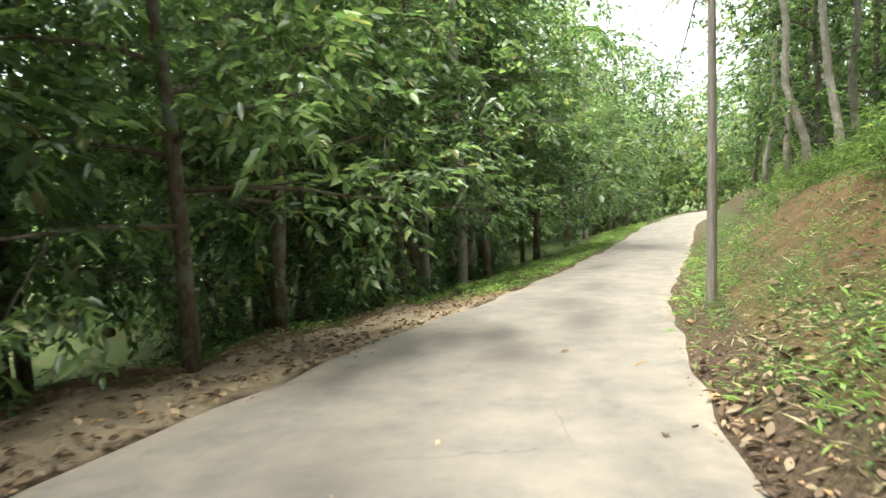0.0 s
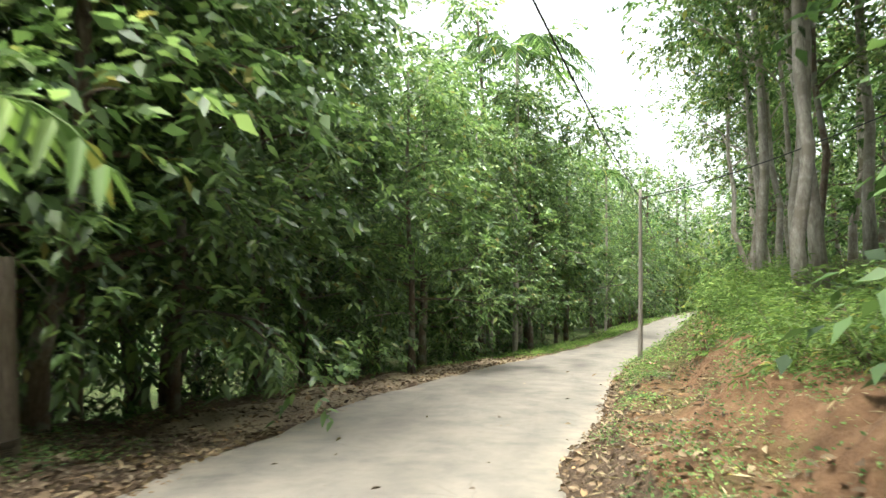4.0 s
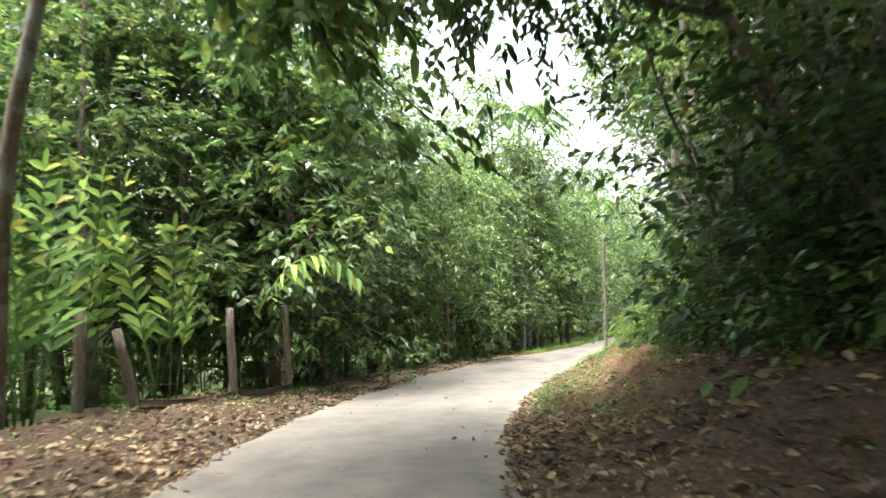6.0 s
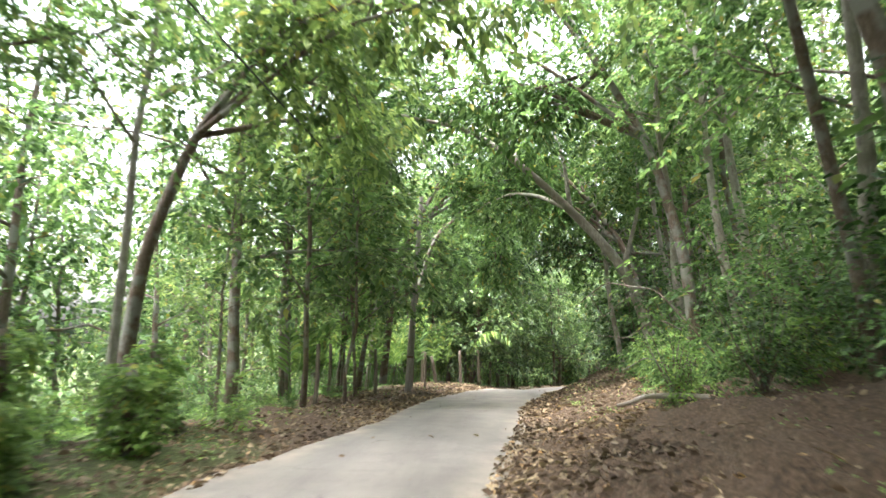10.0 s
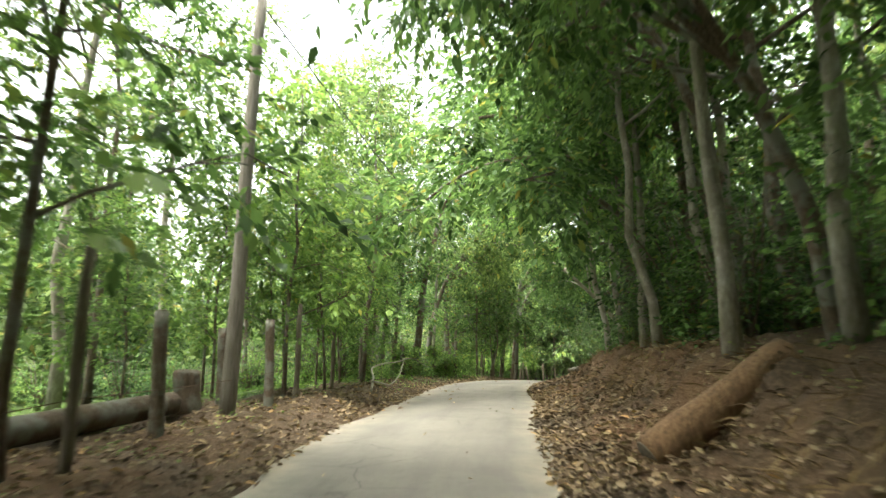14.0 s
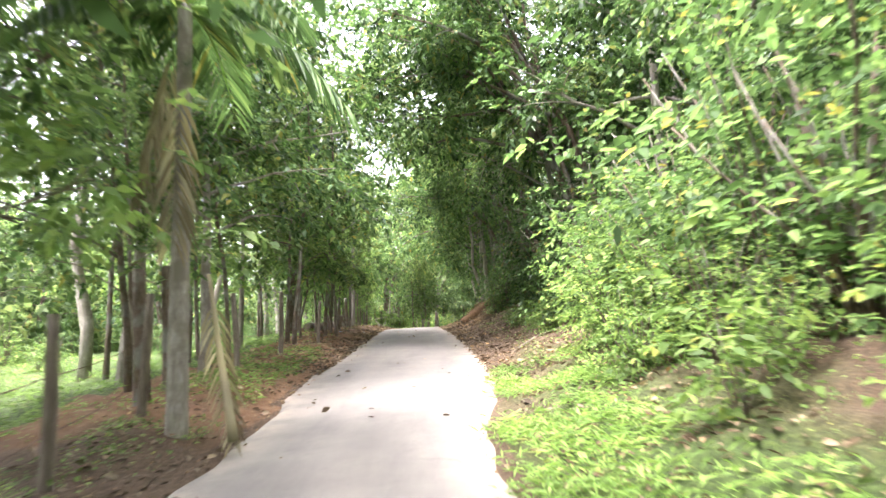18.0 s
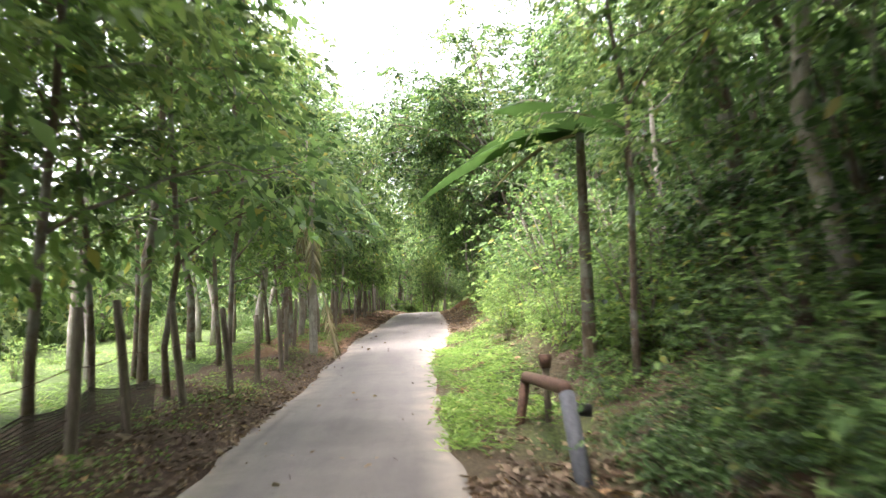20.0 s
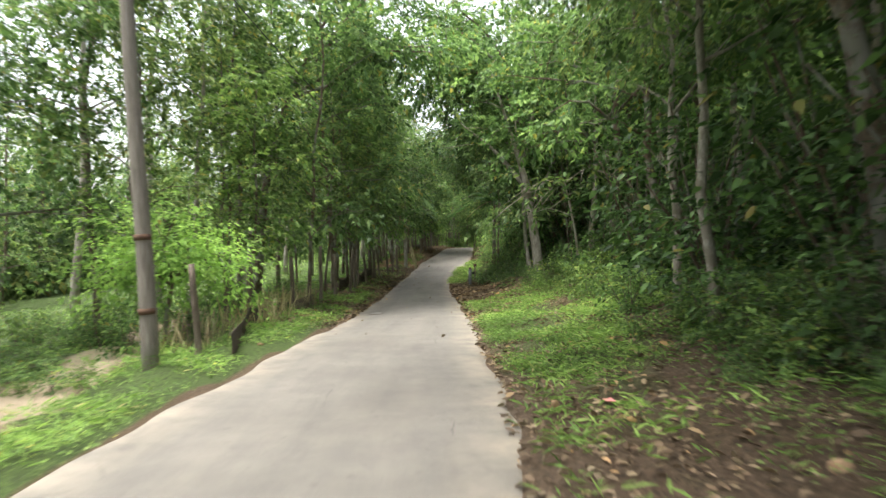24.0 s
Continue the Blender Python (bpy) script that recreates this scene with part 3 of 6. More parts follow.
def road_mesh():
    S = np.arange(-40, 230, 0.25)
    left, right = lane_edges(S)
    wob = 0.06 * np.sin(0.9 * S) + 0.04 * np.sin(2.3 * S + 1) + 0.02 * np.sin(4.1 * S + 2)
    wob2 = 0.05 * np.sin(0.8 * S + 3) + 0.04 * np.sin(2.6 * S) + 0.02 * np.sin(4.4 * S + 1)
    cols = np.linspace(0, 1, 31)
    lo, hi = left + wob, right + wob2
    d = lo[:, None] + (hi - lo)[:, None] * cols[None]
    s2 = np.repeat(S[:, None], 31, 1)
    x, y, z = (np.interp(s2, S_ALONG, SPINE_XYZ[:, k]) for k in range(3))
    tx, ty = (np.interp(s2, S_ALONG, TANGENT[:, k]) for k in range(2))
    crown = 0.03 - 0.03 * (2 * cols - 1) ** 2 - 0.05 * ((cols == 0) | (cols == 1))
    p = np.stack([x + ty * d, y - tx * d, z + crown[None] + 0.01 * np.sin(1.3 * s2) * np.sin(2.1 * d)], -1)
    n = len(S)
    i = (np.arange(n - 1)[:, None] * 31 + np.arange(30)[None]).ravel()
    me = smooth(mesh_np("road", p.reshape(-1, 3), np.stack([i, i + 1, i + 32, i + 31], 1), ASPHALT))
    dust = np.clip(1.15 - np.minimum(cols, 1 - cols) / 0.17, 0, 1)[None].repeat(n, 0)
    dust = np.maximum(dust, np.interp(S, [92, 104], [0.0, 0.45])[:, None])
    dust[:, :12] = np.maximum(dust[:, :12], (np.interp(S, [100, 104, 122, 128], [0, .8, .9, .3])[:, None] * np.clip(1 - cols[:12] / 0.35, 0, 1)[None]))
    tar = np.zeros_like(s2)
    for a, b, w, h, k in (((126.2, -1.3, 1.3, .6, .55), (129.9, -0.5, .8, .4, .75), (131.0, -0.8, .7, .35, .8), (130.6, -1.3, .6, .25, .7), (132.2, 0.2, 1.2, .35, .7), (134, -0.2, 1.0, .5, .6), (137, 0, 1.4, .4, .6), (142, -.5, 1.2, .4, .5), (122, -2.4, 2.5, .4, .4), (130, -1.75, .8, .3, .6), (128.7, -2.0, .7, .3, .6), (118.5, -1.6, 1.4, .5, .3), (111, -0.5, 1.2, .4, .3), (104, -1.4, 1.5, .35, .3), (96, -1.0, 1.2, .6, .25), (84, -2.0, 1.6, .4, .3))
        + ((74, -1.2, 1.5, .5, .3), (63, -0.4, 1.4, .4, .3), (52, -1.6, 1.2, .4, .3), (41, -0.6, 1.2, .4, .25), (32.5, -1.72, 2.4, .07, .6), (17.9, -1.58, .5, .25, .5), (25, -0.4, 1.5, .4, .25), (12, -1.0, 1.4, .5, .25), (7, -0.4, 1.2, .4, .3))):
        tar = np.maximum(tar, k * np.exp(-((s2 - a) / w) ** 2 - ((d - b) / h) ** 2))
    me.attributes.new("dust", "FLOAT", "POINT").data.foreach_set("value", dust.ravel().astype(np.float32))
    me.attributes.new("lane", "FLOAT_VECTOR", "POINT").data.foreach_set("vector", np.stack([s2, d, 0 * d], -1).ravel().astype(np.float32))
    me.attributes.new("tar", "FLOAT", "POINT").data.foreach_set("value", tar.ravel().astype(np.float32))
    return me


tagged(new("road", road_mesh()), "narrow worn asphalt lane with dusty ragged edges", "road", kind="structure")


# ---- trees ----
PARK = upright((0, 0, -200))
orchard = [tree("orchard_tree", "dense dark-green orchard tree with drooping glossy leaves", 11 + k, h, 0.13, 19, 0.17, r, 7, 9, 0.42, 0.2, 0.48, LEAF_ORCHARD, BARK_BROWN, 0.3, 0.35, 0.7, simple=k > 1)
           for k, (h, r) in enumerate(((10.5, 2.9), (12.5, 3.2), (9.0, 2.6)))]
rubber = [tree("rubber_tree", "tall pale-barked rubber tree with a thin high crown", 21 + k, h, 0.14, 11, 0.42, 3.9, 9, 10, 0.45, 0.17, 0.46, mat, BARK_PALE, 0.3, 0.8, 0.6, 0.35, simple=True)
          for k, (h, mat) in enumerate(((12.5, LEAF_MID), (14.0, LEAF_OLIVE)))]
slim = [tree("roadside_tree", "slim roadside tree with light-green leaves", 31 + k, h, 0.047, 15, 0.2, 1.8, 4, 9, 0.28, 0.15, 0.46, mat, BARK_BROWN, 0.3, 0.7, 0.45, 0.4, simple=True)
        for k, (h, mat) in enumerate(((7.5, LEAF_MID), (9.0, LEAF_OLIVE), (6.2, LEAF_LIGHT), (8.2, LEAF_GREY)))]
tall = [tree("tall_tree", "tall slender tree with a high airy crown", 35 + k, h, 0.09, 16, 0.33, 2.7, 6, 9, 0.34, 0.165, 0.46, mat, bark, 0.3, 0.7, 0.6, 0.4, simple=True)
        for k, (h, mat, bark) in enumerate(((12.5, LEAF_GREY, BARK_BROWN), (14.5, LEAF_MID, BARK_PALE), (13.0, LEAF_OLIVE, BARK_BROWN)))]
wood = [tree("forest_tree", "leafy green tree in the wood behind the verge", 41 + k, h, 0.15, 14, 0.08, 3.1, 4, 9, 0.75, 0.27, 0.5, mat, BARK_BROWN, 0.25, 0.5, 0.9, 0.3, forks=1, simple=True)
        for k, (h, mat) in enumerate(((10.0, LEAF_MID), (12.5, LEAF_ORCHARD), (14.5, LEAF_OLIVE), (11.0, LEAF_DARK)))]
canopy = [tree("spreading_tree", "wide-spreading tree whose boughs reach over the lane", 51 + k, h, 0.15, 13, 0.3, 4.6, 7, 11, 0.36, 0.185, 0.5, mat, bark, 0.3, 0.45, 0.7, 0.4, 3, simple=True)
          for k, (h, mat, bark) in enumerate(((9.5, LEAF_MID, BARK_BROWN), (11.0, LEAF_DARK, BARK_PALE)))]
for src in orchard + rubber + slim + tall + wood + canopy:
    src.matrix_basis = PARK
used = set()


def plant(kinds, k, s, d, size=1.0, lean=(0, 0), turn=None, sink=0.0):
    """Stand one of the kinds at s, d. The first one placed is the model itself."""
    src = kinds[k % len(kinds)]
    turn = (s * 1.7 + d * 2.3) % 6.28 if turn is None else turn
    m = upright(place(s, d, -sink), turn, size, lean)
    if src.name in used:
        return copy_thing(src, m)
    used.add(src.name)
    src.matrix_basis = m
    return src


def lean_left(deg, s):
    """A lean of deg degrees towards the lane's left, for a tree at s."""
    i = int(np.clip((s + 300) / 0.5, 0, len(TANGENT) - 1))
    nx, ny = -TANGENT[i][1], TANGENT[i][0]
    return (-deg * ny, deg * nx)


# the orchard below the left verge
# The trees at s 119.6 and 122.0 are additions that shade the left verge.
for k, (s, d, size) in enumerate((((129.8, -4.2, .8), (127.3, -7.4, 1.0), (133.8, -5.4, 1.15), (138.0, -4.8, 1.15), (142.5, -6.5, 1.4), (148, -6.0, 1.4), (121.6, -7.4, 0.95), (121.5, -8.5, 1.1), (126.5, -9.0, 1.1), (131.5, -8.5, 1.2), (137, -9.6, 1.2), (143, -10.5, 1.2), (154, -6.0, 1.1), (160, -5.0, 1.1), (150, -10, 1.2), (166, -5, 1.1), (118.6, -8.5, 1.0), (119.5, -12.5, 1.25), (114.0, -10.5, 1.0), (110.0, -11.0, 0.95), (115, -14, 1.3), (126, -14, 1.4), (133, -14, 1.4), (105.5, -11, 0.95), (141, -15, 1.4), (110, -16, 1.25))
        + ((100, -13.5, 1.0), (172, -4.5, 1.1), (143.5, -4.4, 1.0), (151, -4.6, 1.0), (138.6, -7.6, 1.35), (112.5, -13, 1.5), (117, -17, 1.6), (121, -16, 1.5), (124, -18, 1.6), (106, -15, 1.5), (113, -20, 1.7), (101, -17, 1.4), (96, -15, 1.3), (118, -10.5, 1.5), (122.5, -11.5, 1.6), (128, -11.5, 1.6), (133, -11, 1.5), (124, -7.4, 1.2), (119.6, -6.4, 1.05), (122.0, -6.0, 1.0), (129, -7.0, 1.15), (115.5, -8.4, 1.2)))):
    plant(orchard if s > 117 else (wood[0], wood[2]), k, s, d, size * (1.0 if s > 117 else 0.8))
# rubber trees on the bank
for k, (s, d, size, lean) in enumerate((((125.2, 4.4, 1.0, 4), (137.0, 5.4, 1.0, 5), (138.0, 6.2, .95, 6), (147.0, 5.2, 1.0, 5), (146.5, 6.0, 1.05, 3), (131.5, 7.5, 1.1, 2), (128.5, 7.8, 1.0, -2), (140, 8.5, 1.1, 0), (121.5, 6.2, .95, 5), (122.3, 7.0, 1.0, 3), (150, 7, 1.1, 0), (155, 5.5, 1.1, 4), (134, 11, 1.2, 0), (145, 12, 1.2, -2), (126, 12, 1.1, 2), (160, 5, 1.1, 0), (118.5, 8, 1, 2), (121, 4.9, 1.1, 4), (126.8, 5.2, 1.15, 4), (130.2, 5.6, 1.2, 3))
        + ((134.5, 5.4, 1.2, 4), (113.5, 7.5, 1.1, 4), (116.5, 6.6, 1.1, 5), (120, 9.5, 1.2, 0), (124, 9.5, 1.2, 2), (111, 9, 1.2, 3), (96.5, 4.9, .85, 4), (97.5, 5.6, .9, 6), (98.5, 4.3, .8, 5), (25, -10.5, 1.05, 0), (31.5, -9.5, 1.0, -2), (38, -11.5, 1.1, -3), (22, -12, 1.1, 0), (47, -12.5, 1.1, 0), (58, -12, 1.15, 0), (67, -10.5, 1.1, 0), (42, -9.0, 1.0, -2), (53, -9.5, 1.1, -3), (60, -9.5, 1.05, -2), (72, -9.5, 1.0, -2), (77, -10.5, 1.0, 0))
        )):
    plant(rubber, k, s, d, size, lean_left(lean, s))
# slim trees along the left fence
for k, (s, d, size) in enumerate((((19.0, -3.6, .85), (17.8, -5.4, .95), (16.6, -4.6, .85), (23.3, -3.9, .9), (26.4, -4.1, 1.0), (26.8, -3.6, .85), (27.9, -3.6, .8), (29.4, -4.6, .9), (31.0, -3.9, .85), (32.0, -5.0, 1.0), (33.2, -4.3, .9), (34.6, -3.8, .8), (36.1, -4.8, 1.05), (38.3, -3.9, .9), (39.8, -4.6, .9), (44.5, -4.2, .8), (46, -5.2, 1.05), (48.5, -4.3, 1.0), (52.2, -6.2, 1.1), (54.3, -6.6, 1.1), (54.1, -4.1, 1.0), (54.9, -4.5, 1.0), (56.7, -4.8, 1.0), (58.3, -4.7, 1.05), (57.4, -3.7, .9), (59.3, -3.6, .85))
        + ((61.1, -4.0, .9), (62.8, -4.3, 1.0), (64.8, -4.1, .9), (63.6, -7.3, 1.1), (72.5, -4.6, .8), (73.2, -5.3, .8), (74.5, -5.5, .8), (75.3, -4.8, .75), (76.5, -5.5, .8), (78.0, -5.4, .75), (79.9, -6.1, .8), (81.7, -6.0, .75), (83.5, -6.6, .8), (97.6, -3.8, .95), (97.5, -4.8, 1.0), (100.9, -4.6, 1.0), (102.8, -5.8, 1.0), (104.3, -6.5, 1.0), (101.5, -7.2, 1.1), (95.5, -6.0, 1.0), (20.5, -6.5, 1.0), (24.5, -6.8, 1.1), (29, -7.0, 1.1), (34, -7.5, 1.1))
        + ((61.9, -4.7, 1.2), (67.6, -5.4, .62), (69.8, -6.2, .68), (71.5, -5.6, .6), (66.0, -6.6, .68), (73.4, -7.0, .7), (40.5, -7, 1.2), (51, -8, 1.2), (58, -8.5, 1.2), (66, -8, 1.2), (70, -7, 1.0), (14.2, -6.2, .8)))):
    plant(slim, 2 if 65.5 < s < 86 and k % 3 else k, s, d, size * (1.2 if s < 48 else 1.1) * (0.75 + 0.55 * ((s * 7.31) % 1.0)), (rng.uniform(-3, 3), rng.uniform(-3, 3)))
# taller trees behind them, and on the right where the lane is roofed over
for k, (s, d, size, lean) in enumerate((((15.0, -7.6, .95, 0), (18.4, -6.8, .9, -3), (39.2, -6.2, 1.0, -4), (50.2, -5.8, 1.0, -3), (56.0, -6.2, 1.05, -3), (63.0, -5.6, 1.0, -3), (79.5, -5.2, .85, -3), (10.5, -9.5, .9, 0), (5.5, -9.5, .9, 0), (36.5, 6.6, 1.0, 2), (41.5, 7.0, 1.05, 2), (53.0, 4.4, 1.05, 7), (59.0, 4.4, 1.05, 8), (64.8, 4.2, 1.05, 7), (74.8, 4.6, 1.05, 7), (83.2, 4.4, 1.05, 8), (86.8, 4.2, 1.05, 8), (90.2, 4.4, 1.05, 9))
        + ((99.2, 5.6, 1.1, 3), (103.0, 4.8, 1.1, 8), (106.0, 5.2, 1.05, 7), (103.8, -5.6, 1.05, -7), (107.4, -6.6, 1.0, -6), (86.5, -6.8, 1.05, -2), (89.5, -7.2, 1.1, -3), (91.6, -5.9, 1.0, -3), (87.8, -9.5, 1.15, 0), (84.0, -7.8, 1.0, -2), (30.8, -5.0, 1.0, -4), (19.6, -5.8, .9, -2), (89.0, -8.2, 1.05, -3), (84.5, -8.8, 1.0, 0), (80, -9.5, 1.0, 0), (110, 4.6, 1.0, 7), (113.2, 4.8, 1.0, 6), (116.4, 5.2, .95, 5))
        + ((128, 5.6, 1.05, 4), (132.5, 6.0, 1.05, 4), (32, 5.6, .95, 3), (26, 6.4, .95, 3), (20.0, 7.0, .95, 2), (13.5, 5.8, .9, 2), (31.6, 2.85, .6, 0), (7.5, 5.4, .85, 2)))):
    plant(tall, k, s, d, size, lean_left(lean, s))
# pale and dark trunks on the right side
for k, (s, d, size, lean) in enumerate(((23.7, 5.6, .8, 0), (16.6, 6.4, .75, 0), (16.7, 7.2, .8, 3), (14.5, 6.6, .7, 0), (28.2, 8.5, .9, 0), (29.7, 4.2, .8, -3), (55.3, 4.6, .8, 0), (68.0, 3.0, .85, 2), (66.6, 3.8, .9, 5),
        (68.9, 4.6, .8, -2), (75.2, 2.9, .8, 3), (72.9, 2.9, .75, 4), (72.4, 3.9, .8, 2), (73.2, 5.0, .85, 6), (81.8, 2.4, .8, 5), (81.0, 2.8, .75, 4), (88.5, 4.2, .85, 4), (89.5, 5.2, .9, -3), (91, 4.8, .9, 5), (106.3, 3.2, .7, 8), (11.8, 4.5, .6, 0), (9.0, 4.0, .6, 1))):
    plant(rubber, k, s, d, size, lean_left(lean, s))
# boughs over the lane from both sides
# Those at s -4, -3.5 and 2 are unseen, put there for shade.
for k, (s, d, size, lean) in enumerate((((9.0, 6.8, 1.0, 4), (15.5, 5.4, .9, 3), (20.5, 5.6, 1.0, 0), (27.5, 5.0, .9, 3), (44.5, 7.6, .9, 0), (50.0, 5.6, 1.0, 4), (57.0, 4.8, .9, 6), (63.5, 4.8, 1.0, 4), (70.3, 4.6, 1.0, 4), (76.5, 4.4, 1.0, 6), (79.0, 5.5, 1.0, 4), (84.5, 4.6, .95, 5), (93.5, 6.6, 0.9, 0), (104.8, 5.4, .95, 4), (109.5, 5.2, .95, 3), (114.0, 6.4, .9, 0), (47.5, -6.0, .9, -4), (47.3, -4.4, .7, -3))
        + ((84.0, -7.6, .8, -3), (97.5, -6.6, 1.1, -2), (102.5, -7.6, 1.0, -2), (86.5, -7.5, .8, 0), (43, -6.6, .9, 0), (12.0, -8.5, .8, 0), (2, 5.5, 1.0, 4), (-4, 5.5, 1.1, 5), (-3.5, -7, 1.1, -5), (30.5, 6.6, 1.05, 2), (25.0, 7.4, 1.0, 2), (5.5, 6.8, 1.0, 2), (50.5, 7.4, 1.1, 2), (54.5, 7.8, 1.1, 2), (58.5, 7.4, 1.1, 2)))):
    plant(canopy, 1 if s < 8 or 45 < s < 61 or s > 107 else 0, s, d, size, lean_left(lean, s))
# woods to both sides
for k in range(110):
    s = -6 + 158 * ((k * 0.618034) % 1.0)
    if k % 5 < 3:
        d = 8.8 + abs(rng.normal(0, 1)) * 6.5
    else:
        d = -(11 + abs(rng.normal(0, 1)) * 9)
        if 22 < s < 64:
            d -= 14
    plant(wood, k, s, d, rng.uniform(0.8, 1.2), (rng.uniform(-4, 4), rng.uniform(-4, 4)))
for k in range(36):
    s = rng.uniform(150, 215)
    d = rng.uniform(5, 32) if k % 3 else -rng.uniform(5, 30)
    plant(wood, k, s, d, rng.uniform(1.1, 1.6))
for k, (s, d, size) in enumerate(((150, 6, 1.1), (154, 8.5, 1.2), (158, 6.5, 1.2), (163, 7, 1.2), (168, 5, 1.1), (172, 8, 1.3), (160, 11, 1.3), (151, 11, 1.2), (176, -5, 1.2), (181, -8, 1.3))):
    plant(wood, k, s, d, size)
for k in range(26):
    plant(wood, (0, 2, 1)[k % 3], 8 + 3.6 * k, -19 - 8 * rng.uniform(0, 1), rng.uniform(0.8, 1.15))
# the wood behind the bend and on the far hillside
for k in range(26):
    plant(wood, k, 139 + 1.5 * k, -(8.5 + 15 * ((k * 0.618) % 1.0)), rng.uniform(1.1, 1.6))
for k in range(44):
    bearing, far = radians(36 + 30 * ((k * 0.618034) % 1.0)), 62 + 1.5 * k
    s, d = locate(33 + far * math.sin(bearing), 117 + far * math.cos(bearing))
    if abs(d) > 5.5:
        plant(wood, k + 1, s, d, rng.uniform(1.3, 1.9))


def distant_wood(rows, count, seed, mat):
    """Far woodland edge along a line of (s, d, height): leaf clumps from the ground to an uneven top."""
    r = np.random.default_rng(seed)
    u = r.uniform(0, len(rows) - 1, count)
    s, d, h = (np.interp(u, np.arange(len(rows)), [q[k] for q in rows]) for k in range(3))
    top = h * (0.72 + 0.2 * np.sin(u * 9.0) + 0.12 * np.sin(u * 23.0 + 1) + 0.08 * np.sin(u * 51.0))
    depth = r.uniform(0, 1, count)
    p = place(s + r.normal(0, 1.0, count), d + (depth - 0.5) * 7)
    p[:, 2] += top * r.uniform(0, 1, count) ** 0.8 * (0.6 + 0.4 * np.sin(np.pi * depth))
    n = count * 4
    base = np.repeat(p, 4, 0) + r.normal(0, 0.35, (n, 3))
    ln = r.uniform(0.35, 0.75, n)
    return tagged(new("distant_wood", mesh_np("distant_wood", *leaf_blades(r, base, r.normal(0, 1, (n, 3)) + np.array([0, 0, -0.2]), ln, ln * 0.55, 0.3, 0.3, simple=True), mat)), "leafy edge of the distant wood", "woodland", kind="stuff")


distant_wood([(-30, -30, 11), (0, -30, 13), (15, -33, 14)], 4500, 406, LEAF_MID)
distant_wood([(15, -33, 14), (40, -34, 14), (60, -32, 14), (80, -28, 14), (100, -28, 16), (125, -26, 21), (150, -28, 18)], 14000, 401, LEAF_MID)
distant_wood([(22, -27, 6), (34, -27, 6), (48, -26, 7), (62, -23, 8), (78, -20, 8), (92, -18, 9)], 5000, 403, LEAF_GREY)
distant_wood([(150, -32, 12), (165, -22, 11), (180, -14, 11), (192, -4, 12), (196, 10, 14), (190, 24, 18), (176, 34, 20), (160, 40, 20)], 7000, 402, LEAF_OLIVE)
distant_wood([(-14, 14, 15), (6, 13.5, 15), (26, 13, 16), (46, 13, 16), (66, 13, 16), (86, 13.5, 16), (106, 14, 14), (122, 17, 12)], 17000, 404, LEAF_MID)
distant_wood([(-30, -26, 12), (-26, -8, 12), (-25, 0, 13), (-25, 8, 13), (-14, 14, 14)], 2500, 405, LEAF_MID)
# ---- shrubs ----
def shrub(name, label, seed, height, stems, per, leaf, width, mat, droop=0.3, spread=0.35, scatter=0.22, copies=2, simple=False):
    r = np.random.default_rng(seed)
    root = new(name)
    parts, ends, ways = [], [], []
    for i in range(stems):
        az = i * 2.4 + r.uniform(-0.4, 0.4)
        out = np.array([math.cos(az), math.sin(az), 0]) * r.uniform(0.15, 0.75) * height * 0.75
        t = np.linspace(0, 1, 5)[:, None]
        h = height * r.uniform(0.55, 1.05)
        path = out * t ** 1.3 + np.array([0, 0, 1.0]) * (h * t - 0.15 * (1 - t)) + np.cumsum(r.normal(0, 0.02 * height, (5, 3)), 0)
        parts.append(tube(path, np.linspace(0.012, 0.004, 5) * height, 4))
        for k in (1, 2, 3, 4):
            ends.append(path[k])
            ways.append(unit(out + np.array([0, 0, 0.25 * height])))
    child("woody_base", mesh_np("woody_base", *join(parts), BARK_BROWN), root)
    e, w = cloud(r, np.array(ends), np.array(ways), copies, scatter * height)
    e[:, 2] = np.maximum(e[:, 2], 0.06)
    child("foliage", mesh_np("foliage", *twig_leaves(r, e, w, per, spread * height, leaf, width, droop, simple), mat), root)
    root.matrix_basis = PARK
    return tagged(root, label, "shrub", "undergrowth beside the lane", "thing")


bush_light = [shrub("bright_shrub", "bright green leafy shrub on the verge", 61 + k, 1.0, 8, 8, 0.13, 0.5, LEAF_LIGHT) for k in range(2)]
bush_mid = [shrub("shrub", "mid-green bushy undergrowth shrub", 65 + k, 1.2, 9, 9, 0.13, 0.45, LEAF_MID) for k in range(2)]
bush_dark = [shrub("broadleaf_bush", "dark-green broad-leaved undergrowth shrub", 69 + k, 1.3, 9, 9, 0.15, 0.48, LEAF_DARK) for k in range(2)]
bush_fern = [shrub("fern", "feathery light-green fern-like shrub", 73, 1.0, 10, 12, 0.16, 0.22, LEAF_LIGHT, 0.35, 0.6)]


tall_bush = {id(kinds): [shrub("leafy_bush" if seed == 79 else "tall_bush", label, seed + k, 2.5, 13, 10, leaf, 0.48, mat, 0.3, 0.22, 0.16, 3, k == 1) for k in range(2)] for kinds, label, seed, leaf, mat in (
    (bush_light, "tall bright green thicket of small leaves", 75, 0.13, LEAF_LIGHT), (bush_mid, "tall green thicket beside the lane", 77, 0.14, LEAF_MID), (bush_dark, "tall dark-green thicket of dense small leaves", 79, 0.14, LEAF_DARK))}


